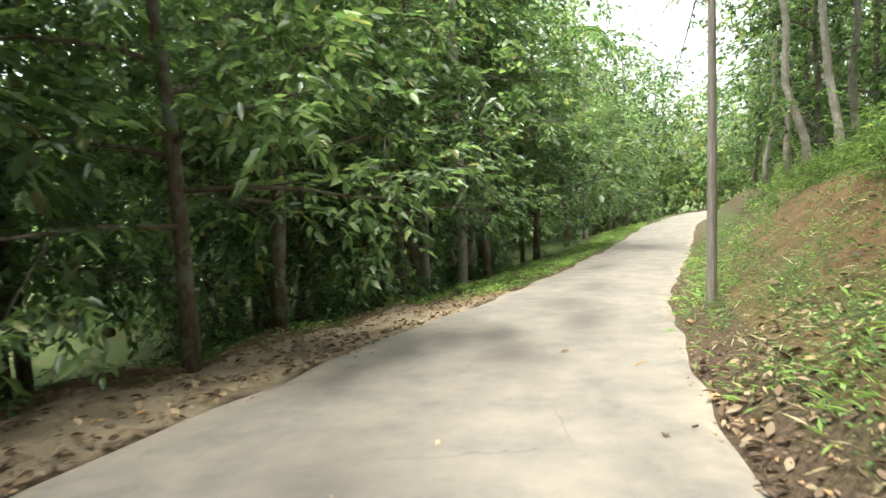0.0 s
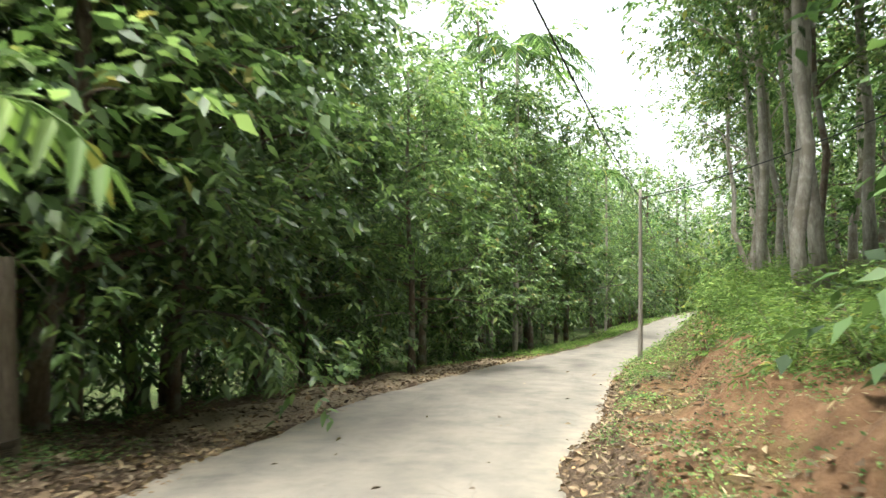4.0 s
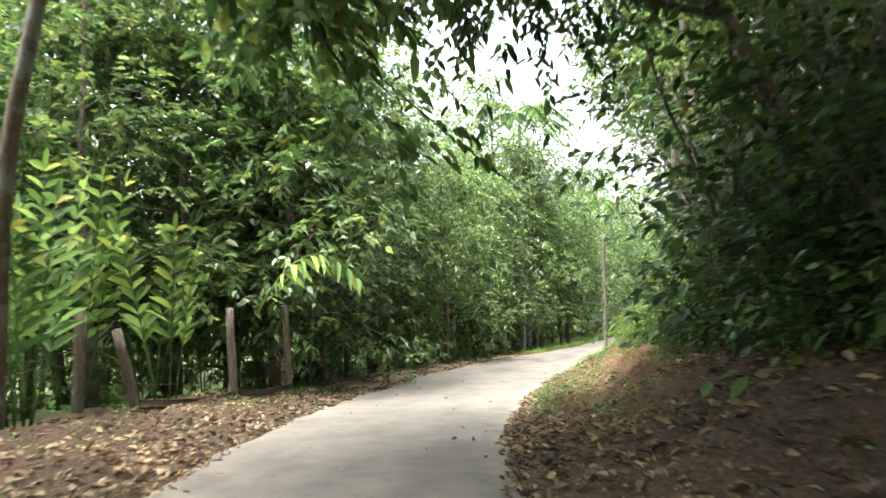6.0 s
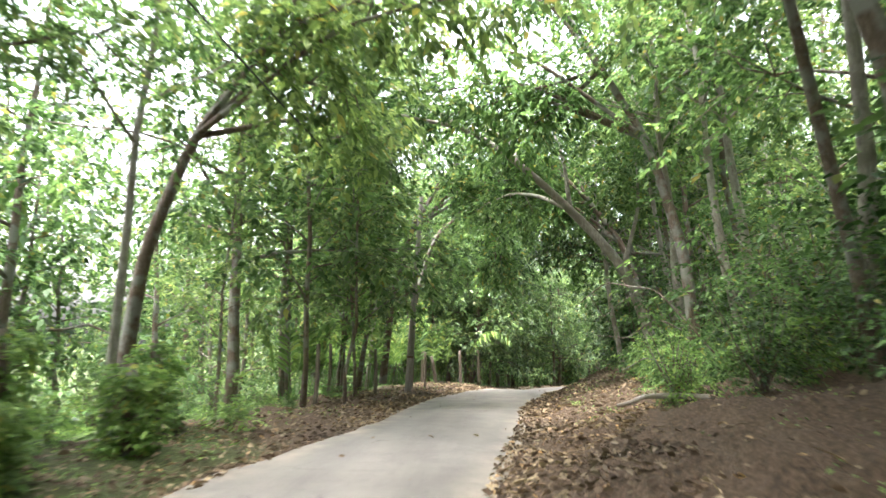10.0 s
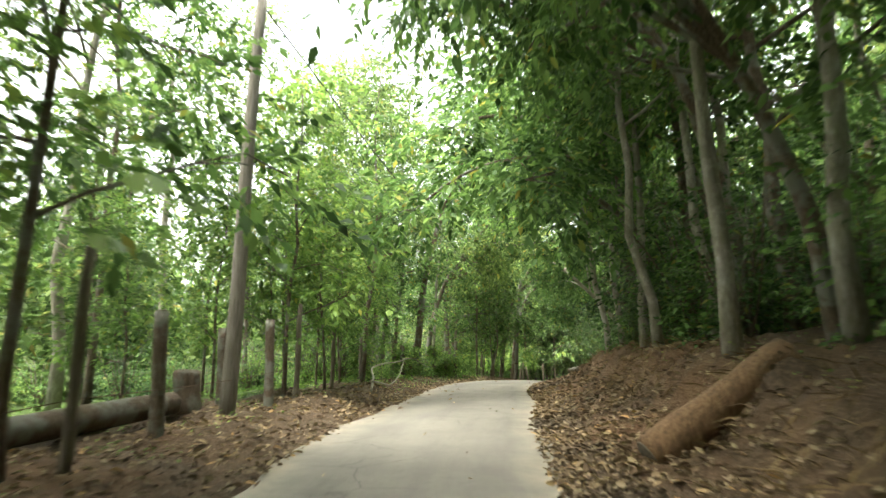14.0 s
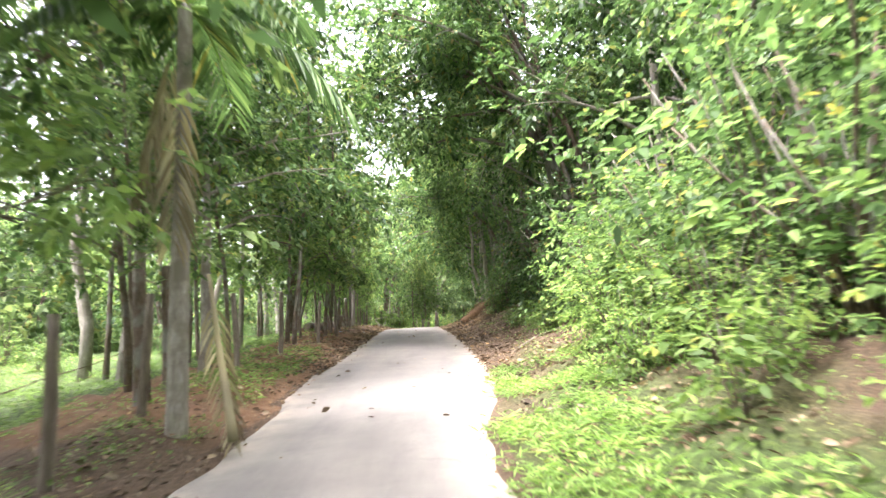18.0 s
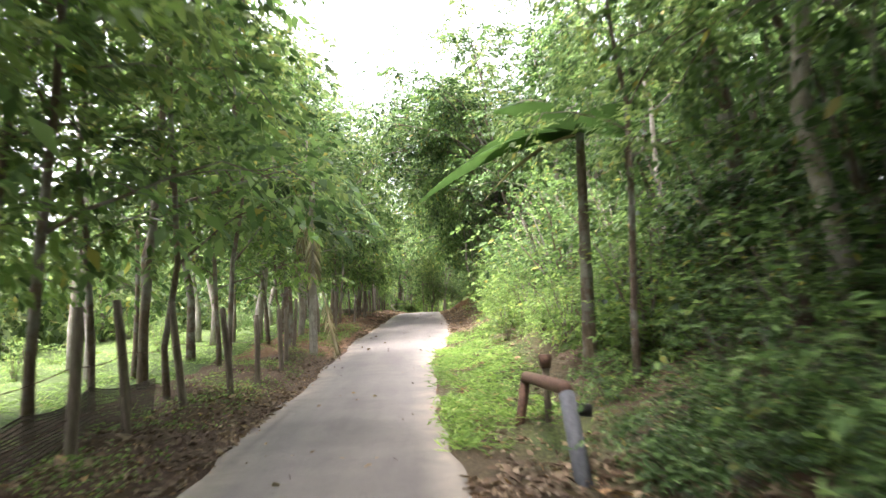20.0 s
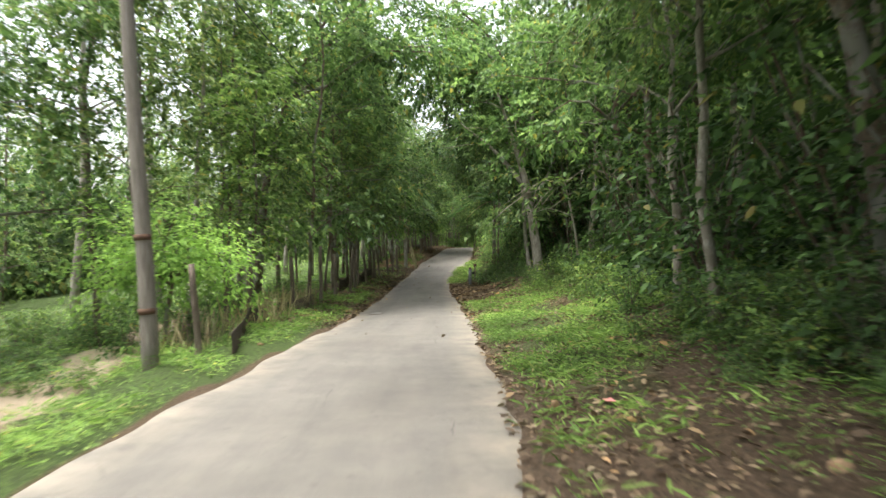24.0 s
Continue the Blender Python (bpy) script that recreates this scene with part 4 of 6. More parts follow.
def band(kinds, s0, s1, e0, e1, count, lo, hi, side=1):
    """Shrubs scattered between two distances from the asphalt's edge; side -1: the left."""
    r = np.random.default_rng(int(100 * s0 + 37 * s1 + 10 * e0) % 9973 + count)
    for k in range(count):
        s = s0 + (s1 - s0) * ((k + r.uniform(0, 0.9)) / count)
        left, right = lane_edges(s)
        e = e0 + (e1 - e0) * r.uniform(0, 1)
        size = r.uniform(lo, hi)
        if size > 1.2 and id(kinds) in tall_bush:
            plant(tall_bush[id(kinds)], k, s, right + e if side > 0 else left - e, size * 0.5)
        else:
            plant(kinds, k, s, right + e if side > 0 else left - e, size)


band(bush_dark, -1, 15, 2.9, 7.0, 26, .8, 1.8)
band(bush_mid, 2, 14, 2.3, 5.0, 12, .5, .9)
band(bush_light, 9, 21, 2.6, 5.0, 12, .6, 1.0)
band(bush_mid, 14, 24, 3.2, 7.0, 8, .7, 1.2)
band(bush_dark, 25.5, 35, 3.6, 6.5, 24, .9, 1.9)
band(bush_dark, 17, 25, 4.6, 7.0, 10, 1.0, 1.9)
band(bush_mid, 18, 25, 2.2, 3.6, 12, .3, .6)
band(bush_mid, 22, 33, 1.7, 3.0, 16, .35, .7)
band(bush_mid, 24, 34, 2.0, 4.5, 18, .6, 1.5)
band(bush_light, 14, 30, 2.2, 3.8, 12, .3, .6)
band(bush_light, 15, 17.2, 2.7, 3.4, 4, .7, 1.0)
band(bush_light, 32, 46, 1.7, 4.0, 18, .9, 1.6)
band(bush_mid, 33, 47, 3.0, 6.5, 10, 1.1, 2.0)
band(bush_mid, 42, 46.5, 2.1, 3.4, 6, 1.5, 2.3)
band(bush_light, 43.2, 47, 1.9, 3.2, 11, 1.4, 2.4)
band(bush_mid, 44, 48, 2.6, 3.8, 6, 1.8, 2.5)
band(bush_fern, 51, 58, 1.6, 2.6, 9, .5, .9)
band(bush_mid, 47, 60, 2.8, 5.5, 12, .9, 1.6)
band(bush_dark, 46, 64, 3.6, 7.5, 12, 1.3, 2.0)
band(bush_dark, 60.8, 64.5, 2.2, 3.4, 6, .9, 1.6)
band(bush_mid, 61.0, 63.5, 1.7, 2.6, 8, 1.2, 2.0)
band(bush_dark, 65, 92, 2.9, 7.0, 30, 1.1, 2.2)
band(bush_mid, 69, 92, 2.6, 6.0, 12, .5, 1.1)
band(bush_mid, 93, 104, 3.6, 7.0, 12, 1.2, 2.0)
band(bush_dark, 107, 114, 3.0, 6.5, 9, 1.0, 1.8)
band(bush_mid, 101, 107, 2.4, 5.0, 12, .6, 1.3)
band(bush_mid, 93, 112, 2.6, 4.5, 12, .4, .9)
band(bush_mid, 111, 121, 2.4, 5.0, 14, .7, 1.4)
band(bush_dark, 109, 118, 3.0, 4.8, 10, 1.6, 2.6)
band(bush_fern, 118, 150, 2.0, 5.0, 30, .7, 1.2)
band(bush_fern, 119, 134, 2.3, 3.8, 34, .7, 1.2)
band(bush_light, 121, 152, 1.6, 5.5, 22, .4, .9)
band(bush_light, 79, 92, 1.0, 3.4, 12, .5, 1.1, -1)
band(bush_mid, 92, 106, 1.8, 5.0, 8, .4, .9, -1)
band(bush_mid, 98, 122, 5.4, 9.5, 16, .9, 1.6, -1)
band(bush_dark, 121, 156, 3.6, 9.0, 24, .8, 1.5, -1)
band(bush_mid, 123, 160, 2.2, 6.0, 12, .4, .9, -1)
band(bush_mid, 1, 15, 3.0, 12.0, 12, .5, 1.1, -1)
band(bush_light, 4, 24, 1.6, 3.6, 12, .35, .7, -1)
band(bush_light, 12, 30, 4.0, 9.0, 16, .5, 1.1, -1)
band(bush_mid, 62, 104, 4.6, 10.0, 24, .6, 1.4, -1)
band(bush_dark, 66, 100, 5.5, 12.0, 12, .9, 1.6, -1)
band(bush_mid, 8, 18, 4.5, 9.0, 12, .6, 1.2, -1)
band(bush_light, 45, 66, 9.0, 20.0, 12, .7, 1.5, -1)
band(bush_light, 14, 60, 16.0, 24.0, 16, .8, 1.5, -1)
band(bush_mid, 62, 92, 9.0, 18.0, 16, 1.0, 1.9, -1)
band(bush_light, 84, 100, 6.0, 14.0, 10, 1.0, 1.8, -1)


def thicket(kinds, rows):
    """Tall dense bushes: s, d, size."""
    for k, (s, d, size) in enumerate(rows):
        plant(tall_bush[id(kinds)], k, s, d, size)


thicket(bush_dark, [(s, 5.6 + 0.7 * math.sin(s * 3.1), 1.3 + 0.5 * abs(math.sin(s * 1.7))) for s in (25.5, 27, 28.3, 29.8, 31, 32.4, 33.8, 35.2)])
thicket(bush_dark, [(s, 5.2 + 0.7 * math.sin(s * 2.3), 1.3 + 0.4 * abs(math.sin(s * 1.3))) for s in (3.5, 5.2, 7, 8.6, 10.2, 12, 14, 16.5)])
thicket(bush_dark, [(s, 4.2 + 0.6 * math.sin(s * 2.7), 1.5 + 0.6 * abs(math.sin(s * 1.9))) for s in (109, 110.5, 112, 113.5, 115, 116.5)])
thicket(bush_dark, [(s, 4.6 + 0.8 * math.sin(s * 2.1), 1.3 + 0.6 * abs(math.sin(s * 1.5))) for s in (76, 78, 80.5, 83, 85.5, 88, 90.5)])
thicket(bush_mid, [(s, 4.6 + 0.8 * math.sin(s * 2.1), 1.3 + 0.6 * abs(math.sin(s * 1.5))) for s in (66, 69.5, 72, 74)])
band(bush_mid, 1, 10, 1.9, 3.2, 12, .22, .42)
band(bush_light, 6, 20, 2.4, 5.2, 34, .55, .95)
band(bush_mid, 3, 20, 2.8, 5.6, 26, .6, 1.0)
band(bush_dark, 17, 30, 2.8, 4.8, 22, .4, .75)
band(bush_dark, 24, 29.5, 1.7, 3.2, 26, .28, .45)
thicket(bush_dark, [(50.2, 4.0, 1.3), (51.6, 3.6, 1.2), (53.0, 4.1, 1.5), (54.4, 3.7, 1.3), (55.8, 4.2, 1.5), (57.2, 3.9, 1.4), (58.6, 4.3, 1.5)])
band(bush_light, 32.5, 38, 2.3, 3.8, 12, 1.1, 1.6)
thicket(bush_mid, [(42.4, 4.2, 1.6), (43.6, 3.7, 1.5), (45.0, 4.3, 1.8), (46.2, 3.9, 1.6), (44.4, 5.2, 2.0)])
band(bush_mid, 92, 100, 2.2, 3.6, 12, .7, 1.3)
band(bush_light, 91, 101, 2.4, 4.0, 10, .6, 1.2)
band(bush_light, 79, 86, 3.6, 6.4, 10, 1.4, 2.2, -1)
band(bush_dark, 25.6, 29.6, 1.4, 3.0, 12, .25, .5)
band(bush_mid, 25.6, 31, 1.8, 3.4, 12, .3, .55)
thicket(bush_mid, [(s, 4.9 + 0.8 * math.sin(s * 2.1), 1.3 + 0.5 * abs(math.sin(s * 1.5))) for s in (37, 39, 41, 43, 45, 94, 96, 98, 100, 102)])
# Same row in darker leaves: their colour imitates the shade under the trees.
thicket(bush_dark, [(s, 4.8 + 0.8 * math.sin(s * 2.1), 1.3 + 0.5 * abs(math.sin(s * 1.5))) for s in (48.5, 50.5, 52.5, 54.5, 56.5, 58.5, 60.5, 63)])
band(bush_mid, 7, 22, 2.2, 4.0, 18, .5, 1.0, -1)
thicket(bush_light, [(s, -15.5 - 3.5 * math.sin(s * 1.9), 0.7 + 0.4 * abs(math.sin(s * 1.5))) for s in range(64, 90, 4)])
# ---- ground cover: fallen leaves, herbs, grass ----
def scatter_sd(count, s0, s1, inner, outer, side):
    r = np.random.default_rng(int(100 * (s0 + 60) + 37 * s1 + 10 * (outer + 5)) % 9973 + count)
    s = r.uniform(s0, s1, count)
    left, right = lane_edges(s)
    e = inner + (outer - inner) * r.uniform(0, 1, count) ** 1.3
    return s, np.where(side > 0, right + e, left - e)


def fallen_leaves():
    S, D = [], []
    for n, s0, s1, a, b, side in (((1500, 1, 17, -.1, 3.0, 1), (2300, 16, 29.5, 0, 2.1, 1), (900, 29, 47, .3, 2.0, 1), (2600, 46, 72, -.15, 2.6, 1), (3400, 64, 92, -.2, 1.6, 1), (500, 62, 92, 1.2, 3.6, 1), (3000, 92, 113, -.2, 2.6, 1), (1300, 110, 130, -.1, 1.6, 1), (120, 130, 150, 0, 2, 1), (2600, 14, 36, -.1, 1.6, -1), (420, 34, 50, -.1, 1.6, -1), (2800, 48, 74, -.15, 2.4, -1), (2200, 74, 100, -.15, 2.0, -1))
        + ((2600, 99, 121, -.2, 2.8, -1), (1500, 116, 136, -.1, 2.8, -1), (130, 12, 130, -3.2, 0, 1))):
        s, d = scatter_sd(int(2.6 * n), s0, s1, a, b, side)
        S.append(s)
        D.append(d)
    s, d = np.concatenate(S), np.concatenate(D)
    n = len(s)
    az = rng.uniform(0, 6.28, n)
    way = np.stack([np.cos(az), np.sin(az), rng.normal(0, 0.25, n)], 1)
    ln = rng.uniform(0.04, 0.13, n) * np.where((s > 16) & (s < 30) & (d > 0.5), 1.15, 1.0)
    return leaf_blades(rng, place(s, d, 0.014) + rng.uniform(0, 0.02, (n, 1)) * (0, 0, 1), way, ln, ln * rng.uniform(0.35, 0.6, n), 0.5, rng.uniform(-0.2, 0.25, (n, 1)))


def large_leaves():
    """Big curled leaves on the shaded bank and by the barrier."""
    S, D = zip(*(scatter_sd(*row) for row in ((700, 96, 113, .1, 2.9, 1), (500, 95, 113, .1, 1.8, -1), (700, 16, 28, .1, 2.2, 1), (300, 16, 30, 0, 1.2, -1), (420, 64, 90, 0, 1.2, 1))))
    s, d = np.concatenate(S), np.concatenate(D)
    n = len(s)
    az = rng.uniform(0, 6.28, n)
    ln = rng.uniform(0.09, 0.17, n)
    return leaf_blades(rng, place(s, d, 0.03), np.stack([np.cos(az), np.sin(az), rng.normal(0.1, 0.25, n)], 1), ln, ln * rng.uniform(0.4, 0.6, n), 0.7, rng.uniform(-0.25, 0.3, (n, 1)))


tagged(new("large_dry_leaves", mesh_np("large_dry_leaves", *large_leaves(), LEAF_DRY)), "large curled brown leaves lying on the banks", "leaves", kind="stuff")
tagged(new("fallen_leaves", mesh_np("fallen_leaves", *fallen_leaves(), LEAF_DRY)), "dry brown leaves lying on the verges", "leaves", kind="stuff")


def herbs(rows, size, width, spread, mat, name, label):
    P = []
    for n, s0, s1, a, b, side in rows:
        s, d = scatter_sd(n, s0, s1, a, b, side)
        lump = np.sin(s * 2.1 + d * 1.7) + np.sin(s * 0.9 - d * 2.9) + rng.normal(0, 0.6, n)
        P.append(place(s, d, 0.0)[(lump > -0.4) & (surface_cover(s, d)[2] < 0.45)])
    p = np.vstack(P)
    n = len(p) * 4
    base = np.repeat(p, 4, 0) + rng.normal(0, spread, (n, 3)) * np.array([1, 1, 0])
    base[:, 2] += rng.uniform(0.01, spread * 1.4, n)
    az = rng.uniform(0, 6.28, n)
    way = np.stack([np.cos(az), np.sin(az), rng.uniform(0.1, 1.0, n)], 1)
    ln = size * rng.uniform(0.6, 1.3, n)
    tagged(new(name, mesh_np(name, *leaf_blades(rng, base, way, ln, ln * width, 0.3, 0.25, simple=True), mat)), label, "plants", kind="stuff")


herbs(((1700, 20, 42, .7, 2.2, -1), (1200, 2, 14, 1.6, 5, 1), (4500, 8, 20, .1, 4, 1), (2200, 19, 34, 1.8, 5, 1), (900, 32, 47, .5, 4, 1), (500, 46, 60, .8, 3, 1), (350, 62, 92, 1.8, 4, 1), (500, 92, 113, .9, 3, 1), 
       (5500, -2, 24, .1, 5, -1), (2200, 16, 46, .3, 2.4, -1), (500, 44, 72, .8, 3, -1), (900, 76, 92, .3, 3.5, -1), (600, 92, 122, .8, 3.5, -1), (900, 118, 150, .6, 4, -1)), 0.052, 0.5, 0.08, LEAF_LIGHT, "low_herbs", "low bright green weeds and creepers on the verge")
herbs(((2600, 116, 134, .7, 3.4, -1), (11000, 112, 142, .3, 4.5, 1), (900, 130, 155, .3, 4, 1)), 0.048, 0.5, 0.07, LEAF_MID, "bank_herbs", "small creeping weeds on the clay bank")
herbs(((4500, 8, 20, 0.2, 3.6, 1), (3600, 30.5, 47, 0, 1.5, 1), (700, 126, 150, 0, 1.6, 1), (6500, -2, 24, 0.3, 6, -1), (9000, 18, 66, 2.6, 15, -1), (2600, 66, 104, 2.4, 11, -1), (600, 44, 52, .3, 2, -1), (4200, 129, 170, 0, 2.2, -1), (700, 0, 8, .2, 3, 1)), 0.16, 0.12, 0.1, GRASS, "grass", "short green grass along the lane's edge")


def straw():
    """Dry stalks and thin sticks on the bank and verges."""
    S, D = [], []
    for n, s0, s1, a, b, side in ((4200, 110, 142, .2, 3.2, 1), (300, 46, 62, .3, 2.2, 1), (400, 90, 112, 0, 2.4, 1), (300, 98, 120, 0, 2.5, -1), (300, 48, 70, 0, 2, -1)):
        s, d = scatter_sd(n, s0, s1, a, b, side)
        S.append(s)
        D.append(d)
    s, d = np.concatenate(S), np.concatenate(D)
    n = len(s)
    az = rng.uniform(0, 6.28, n)
    way = np.stack([np.cos(az), np.sin(az), rng.normal(0, 0.3, n)], 1)
    ln = rng.uniform(0.06, 0.22, n)
    return leaf_blades(rng, place(s, d, 0.02), way, ln, ln * 0.08, 0.5, 0.1, simple=True)


tagged(new("dry_stalks", mesh_np("dry_stalks", *straw(), LEAF_STRAW)), "dry straw-coloured stalks lying on the banks", "straw", kind="stuff")


def fringe():
    """Dry roots and fern stalks hanging down the face of the cut bank."""
    s, d = scatter_sd(6500, 62, 86, 1.15, 2.5, 1)
    lump = np.sin(s * 1.9) + np.sin(s * 0.7 + 1) + rng.normal(0, 0.5, len(s))
    s, d = s[lump > -0.3], d[lump > -0.3]
    n = len(s)
    foot, inner = place(s, d, 0.04), place(s, d - 0.5, 0.0)
    way = unit((inner - foot) * (1, 1, 0)) * 0.45 + np.array([0, 0, -1.0]) * rng.uniform(-0.5, 1.0, (n, 1)) + rng.normal(0, 0.22, (n, 3))
    ln = rng.uniform(0.12, 0.34, n)
    return leaf_blades(rng, foot, way, ln, ln * 0.06, 0.4, 0.25, simple=True)


tagged(new("root_fringe", mesh_np("root_fringe", *fringe(), FRINGE)), "brown dry roots and stalks hanging down the cut bank", "roots", kind="stuff")


def dry_grass():
    """Tall withered tufts along the fence foot."""
    s, d = scatter_sd(70, 10.5, 19, 1.1, 2.1, -1)
    s, d = np.repeat(s, 7), np.repeat(d, 7)
    n = len(s)
    foot = place(s + rng.normal(0, 0.06, n), d + rng.normal(0, 0.06, n))
    ln = rng.uniform(0.35, 0.95, n)
    return leaf_blades(rng, foot, rng.normal(0, 0.22, (n, 3)) + (0, 0, 1.0), ln, ln * 0.022, 0.4, 0.12)


tagged(new("dry_grass", mesh_np("dry_grass", *dry_grass(), LEAF_STRAW)), "tall withered grass tufts along the fence foot", "grass", kind="stuff")
# ---- poles, fence, timber ----
def at(s, d, up=0.0):
    return Vector(place(s, d, up))


def utility_pole(s, d, height, lean, bands=(), radius=0.11):
    root = new("utility_pole")
    z = np.linspace(-0.5, height, 10)
    wob = np.stack([0.012 * np.sin(z * 1.1), 0.012 * np.cos(z * 0.8), z], 1)
    child("shaft", smooth(mesh_np("shaft", *tube(wob, np.linspace(radius * 1.15, radius * 0.72, 10), 14), WOOD_POLE)), root)
    for b in bands:
        ring = np.array([(0, 0, b - 0.04), (0, 0, b + 0.04)])
        child("metal_band", smooth(mesh_np("metal_band", *tube(ring, [radius * 1.13] * 2, 14), RUST)), root)
    hook = np.array([(0.05, 0, height - 0.25), (0.22, 0, height - 0.25), (0.24, 0, height - 0.18)])
    child("cable_hook", smooth(mesh_np("cable_hook", *tube(hook, [0.02, 0.02, 0.02], 6), RUST)), root)
    root.matrix_basis = upright(at(s, d), 0.0, 1.0, lean)
    return tagged(root, "weathered grey timber utility pole beside the lane", "utility pole", "poles along the lane", "thing")


def cable(a, b, sag, label="black overhead cable strung between poles"):
    t = np.linspace(0, 1, 24)[:, None]
    p = np.array(a) * (1 - t) + np.array(b) * t
    p[:, 2] -= sag * 4 * (t * (1 - t))[:, 0]
    return tagged(new("overhead_cable", smooth(mesh_np("overhead_cable", *tube(p, [0.014] * 24, 5), CABLE))), label, "cable", "cables between the poles", "thing")


pole_far = locate(40.41, 122.87)
utility_pole(*pole_far, 5.0, (0, 0), (), 0.065)
utility_pole(105.1, -4.2, 7.1, lean_left(-3, 105), (1.3,))
utility_pole(69.0, -3.95, 6.9, lean_left(-1.5, 69))
utility_pole(9.0, -3.7, 7.2, lean_left(3, 9), (0.75, 1.75), 0.105)
top_far, top_b, top_d, top_c = at(*pole_far, 4.75), at(105.1, -4.5, 6.1), at(69.0, -3.8, 6.6), at(9.0, -4.0, 6.9)
cable(top_far, top_b, 0.6)
cable(top_b, top_d, 0.8)
cable(top_d, top_c, 1.4)
cable(top_far, at(119.0, 7.5, 3.6), 0.4, "black stay cable running from the pole to the bank")
cable(top_far, at(175, -2, 6.5), 0.8)


def fence_post(s, d, height, lean=(0, 0), radius=0.055, mat=None):
    h = np.linspace(-0.3, height, 6)
    p = np.stack([0.015 * np.sin(3 * h + s), 0.015 * np.cos(2.5 * h + d), h], 1)
    ob = new("fence_post", smooth(mesh_np("fence_post", *tube(p, radius * np.array([1.1, 1.05, 1.0, 1.02, 0.95, 0.85]), 8), mat or WOOD_POST)))
    ob.matrix_basis = upright(at(s, d), s, 1.0, lean)
    return tagged(ob, "rough weathered wooden fence post", "fence post", "fence posts along the lane", "thing")


posts = ([(10.1, -3.45, 1.45, (2, -3)), (13.2, -4.1, 1.2, (0, 4)), (15.4, -4.3, 1.5, (3, 3)), (17.2, -3.6, 1.4, (0, -4)), (19.2, -3.3, 1.65, (0, 1)), (21.2, -3.2, 1.5, (2, 0)), (23.3, -3.0, 1.45, (0, 3)), (25.2, -3.1, 1.5, (3, -2)), (26.8, -3.2, 1.4, (-2, 0)), (28.4, -3.05, 1.5, (0, -3)), (30.0, -2.95, 1.45, (2, 2)), (31.4, -3.05, 1.5, (0, -4)), (33.3, -3.1, 1.5, (0, -5)), (34.8, -2.85, 1.45, (2, -4)), (36.5, -2.8, 1.35, (0, -2)), (38.2, -2.75, 1.4, (1, 0))]
        + [(40.2, -3.1, 1.4, (0, 2)), (42.8, -3.5, 1.45, (0, 2)), (47.0, -3.7, 1.4, (0, -2)), (50.4, -3.7, 1.5, (0, 2)), (54.7, -3.5, 1.35, (0, 2)), (58.0, -3.4, 1.5, (0, 0)), (61.2, -4.0, 1.9, (0, 2)), (65.0, -3.65, 1.95, (0, 2)), (72.4, -4.3, 1.9, (0, 1)), (76.0, -4.9, 1.6, (0, 2)), (79.9, -5.4, 1.5, (0, 0)), (83.2, -5.3, 1.6, (0, -2)), (97.5, -4.5, 1.4, (0, 2)), (101.8, -4.3, 1.35, (0, 0)), (102.8, -6.2, 1.7, (0, 0)), (106.6, -4.5, 1.3, (0, 2))]
        + [(108.4, -4.5, 1.5, (2, 0)), (112.7, -6.4, 1.6, (0, 1)), (113.5, -6.0, 1.4, (6, -12)), (116.2, -5.73, 1.9, (2, -2)), (118.0, -5.3, 2.0, (1, -3))])
for s, d, h, lean in posts:
    fence_post(s, d, h, lean, 0.085 if s > 112 else 0.055)
for x, y in ((42.13, 134.24), (45.34, 136.67)):
    fence_post(*locate(x, y), 4.2, (0, 0), 0.16, BARK_PALE)


def fence_wire(rows, height):
    pts = np.array([place(s, d, height) for s, d, *_ in rows])
    t = np.linspace(0, len(pts) - 1, 8 * len(pts))
    p = np.stack([np.interp(t, np.arange(len(pts)), pts[:, k]) for k in range(3)], 1)
    p[:, 2] -= 0.05 * np.abs(np.sin(np.pi * t))
    return tagged(new("fence_wire", mesh_np("fence_wire", *tube(p, [0.005] * len(p), 4), RUST)), "thin rusty wire strung along the fence posts", "wire", "wires along the fence", "thing")


for h in (0.45, 0.9):
    fence_wire(posts[4:18], h)
    fence_wire(posts[28:], h)
fence_wire(posts[18:28], 0.6)


def shade_net(rows, height, back=-0.07):
    """Fine dark netting standing along the foot of the posts: threads along and across, and a rope at top and bottom."""
    pts = np.array([place(s, d - back, 0) for s, d, *_ in rows])
    n = 36 * (len(pts) - 1) + 1
    t = np.linspace(0, len(pts) - 1, n)
    p = np.stack([np.interp(t, np.arange(len(pts)), pts[:, k]) for k in range(3)], 1)
    lines = []
    for j, f in enumerate(np.linspace(0, 1, 13)):
        q = p.copy()
        q[:, 2] += 0.02 + f * (height - 0.07 * np.abs(np.sin(np.pi * t)) * f) + 0.008 * np.sin(7 * t + j)
        q[:, 0] += 0.02 * np.sin(5 * t + 0.3 * j) * f
        lines.append(q)
    root = new("shade_net")
    for q, name in ((lines[0], "bottom_rope"), (lines[-1], "top_rope")):
        child(name, mesh_np(name, *tube(q, [0.009] * n, 4), NET), root)
    across = [tube(np.stack([q[i] for q in lines]), [0.006] * 13, 4) for i in range(n)]
    child("mesh", mesh_np("mesh", *join([tube(q, [0.006] * n, 4) for q in lines[1:-1]] + across), NET), root)
    return tagged(root, "dark netting stretched along the fence foot", "netting", "netting along the fence", "thing")


shade_net(posts[0:4], 0.42, -0.5)
shade_net(posts[6:13], 0.48, 0.4)
shade_net(posts[34:], 0.2)


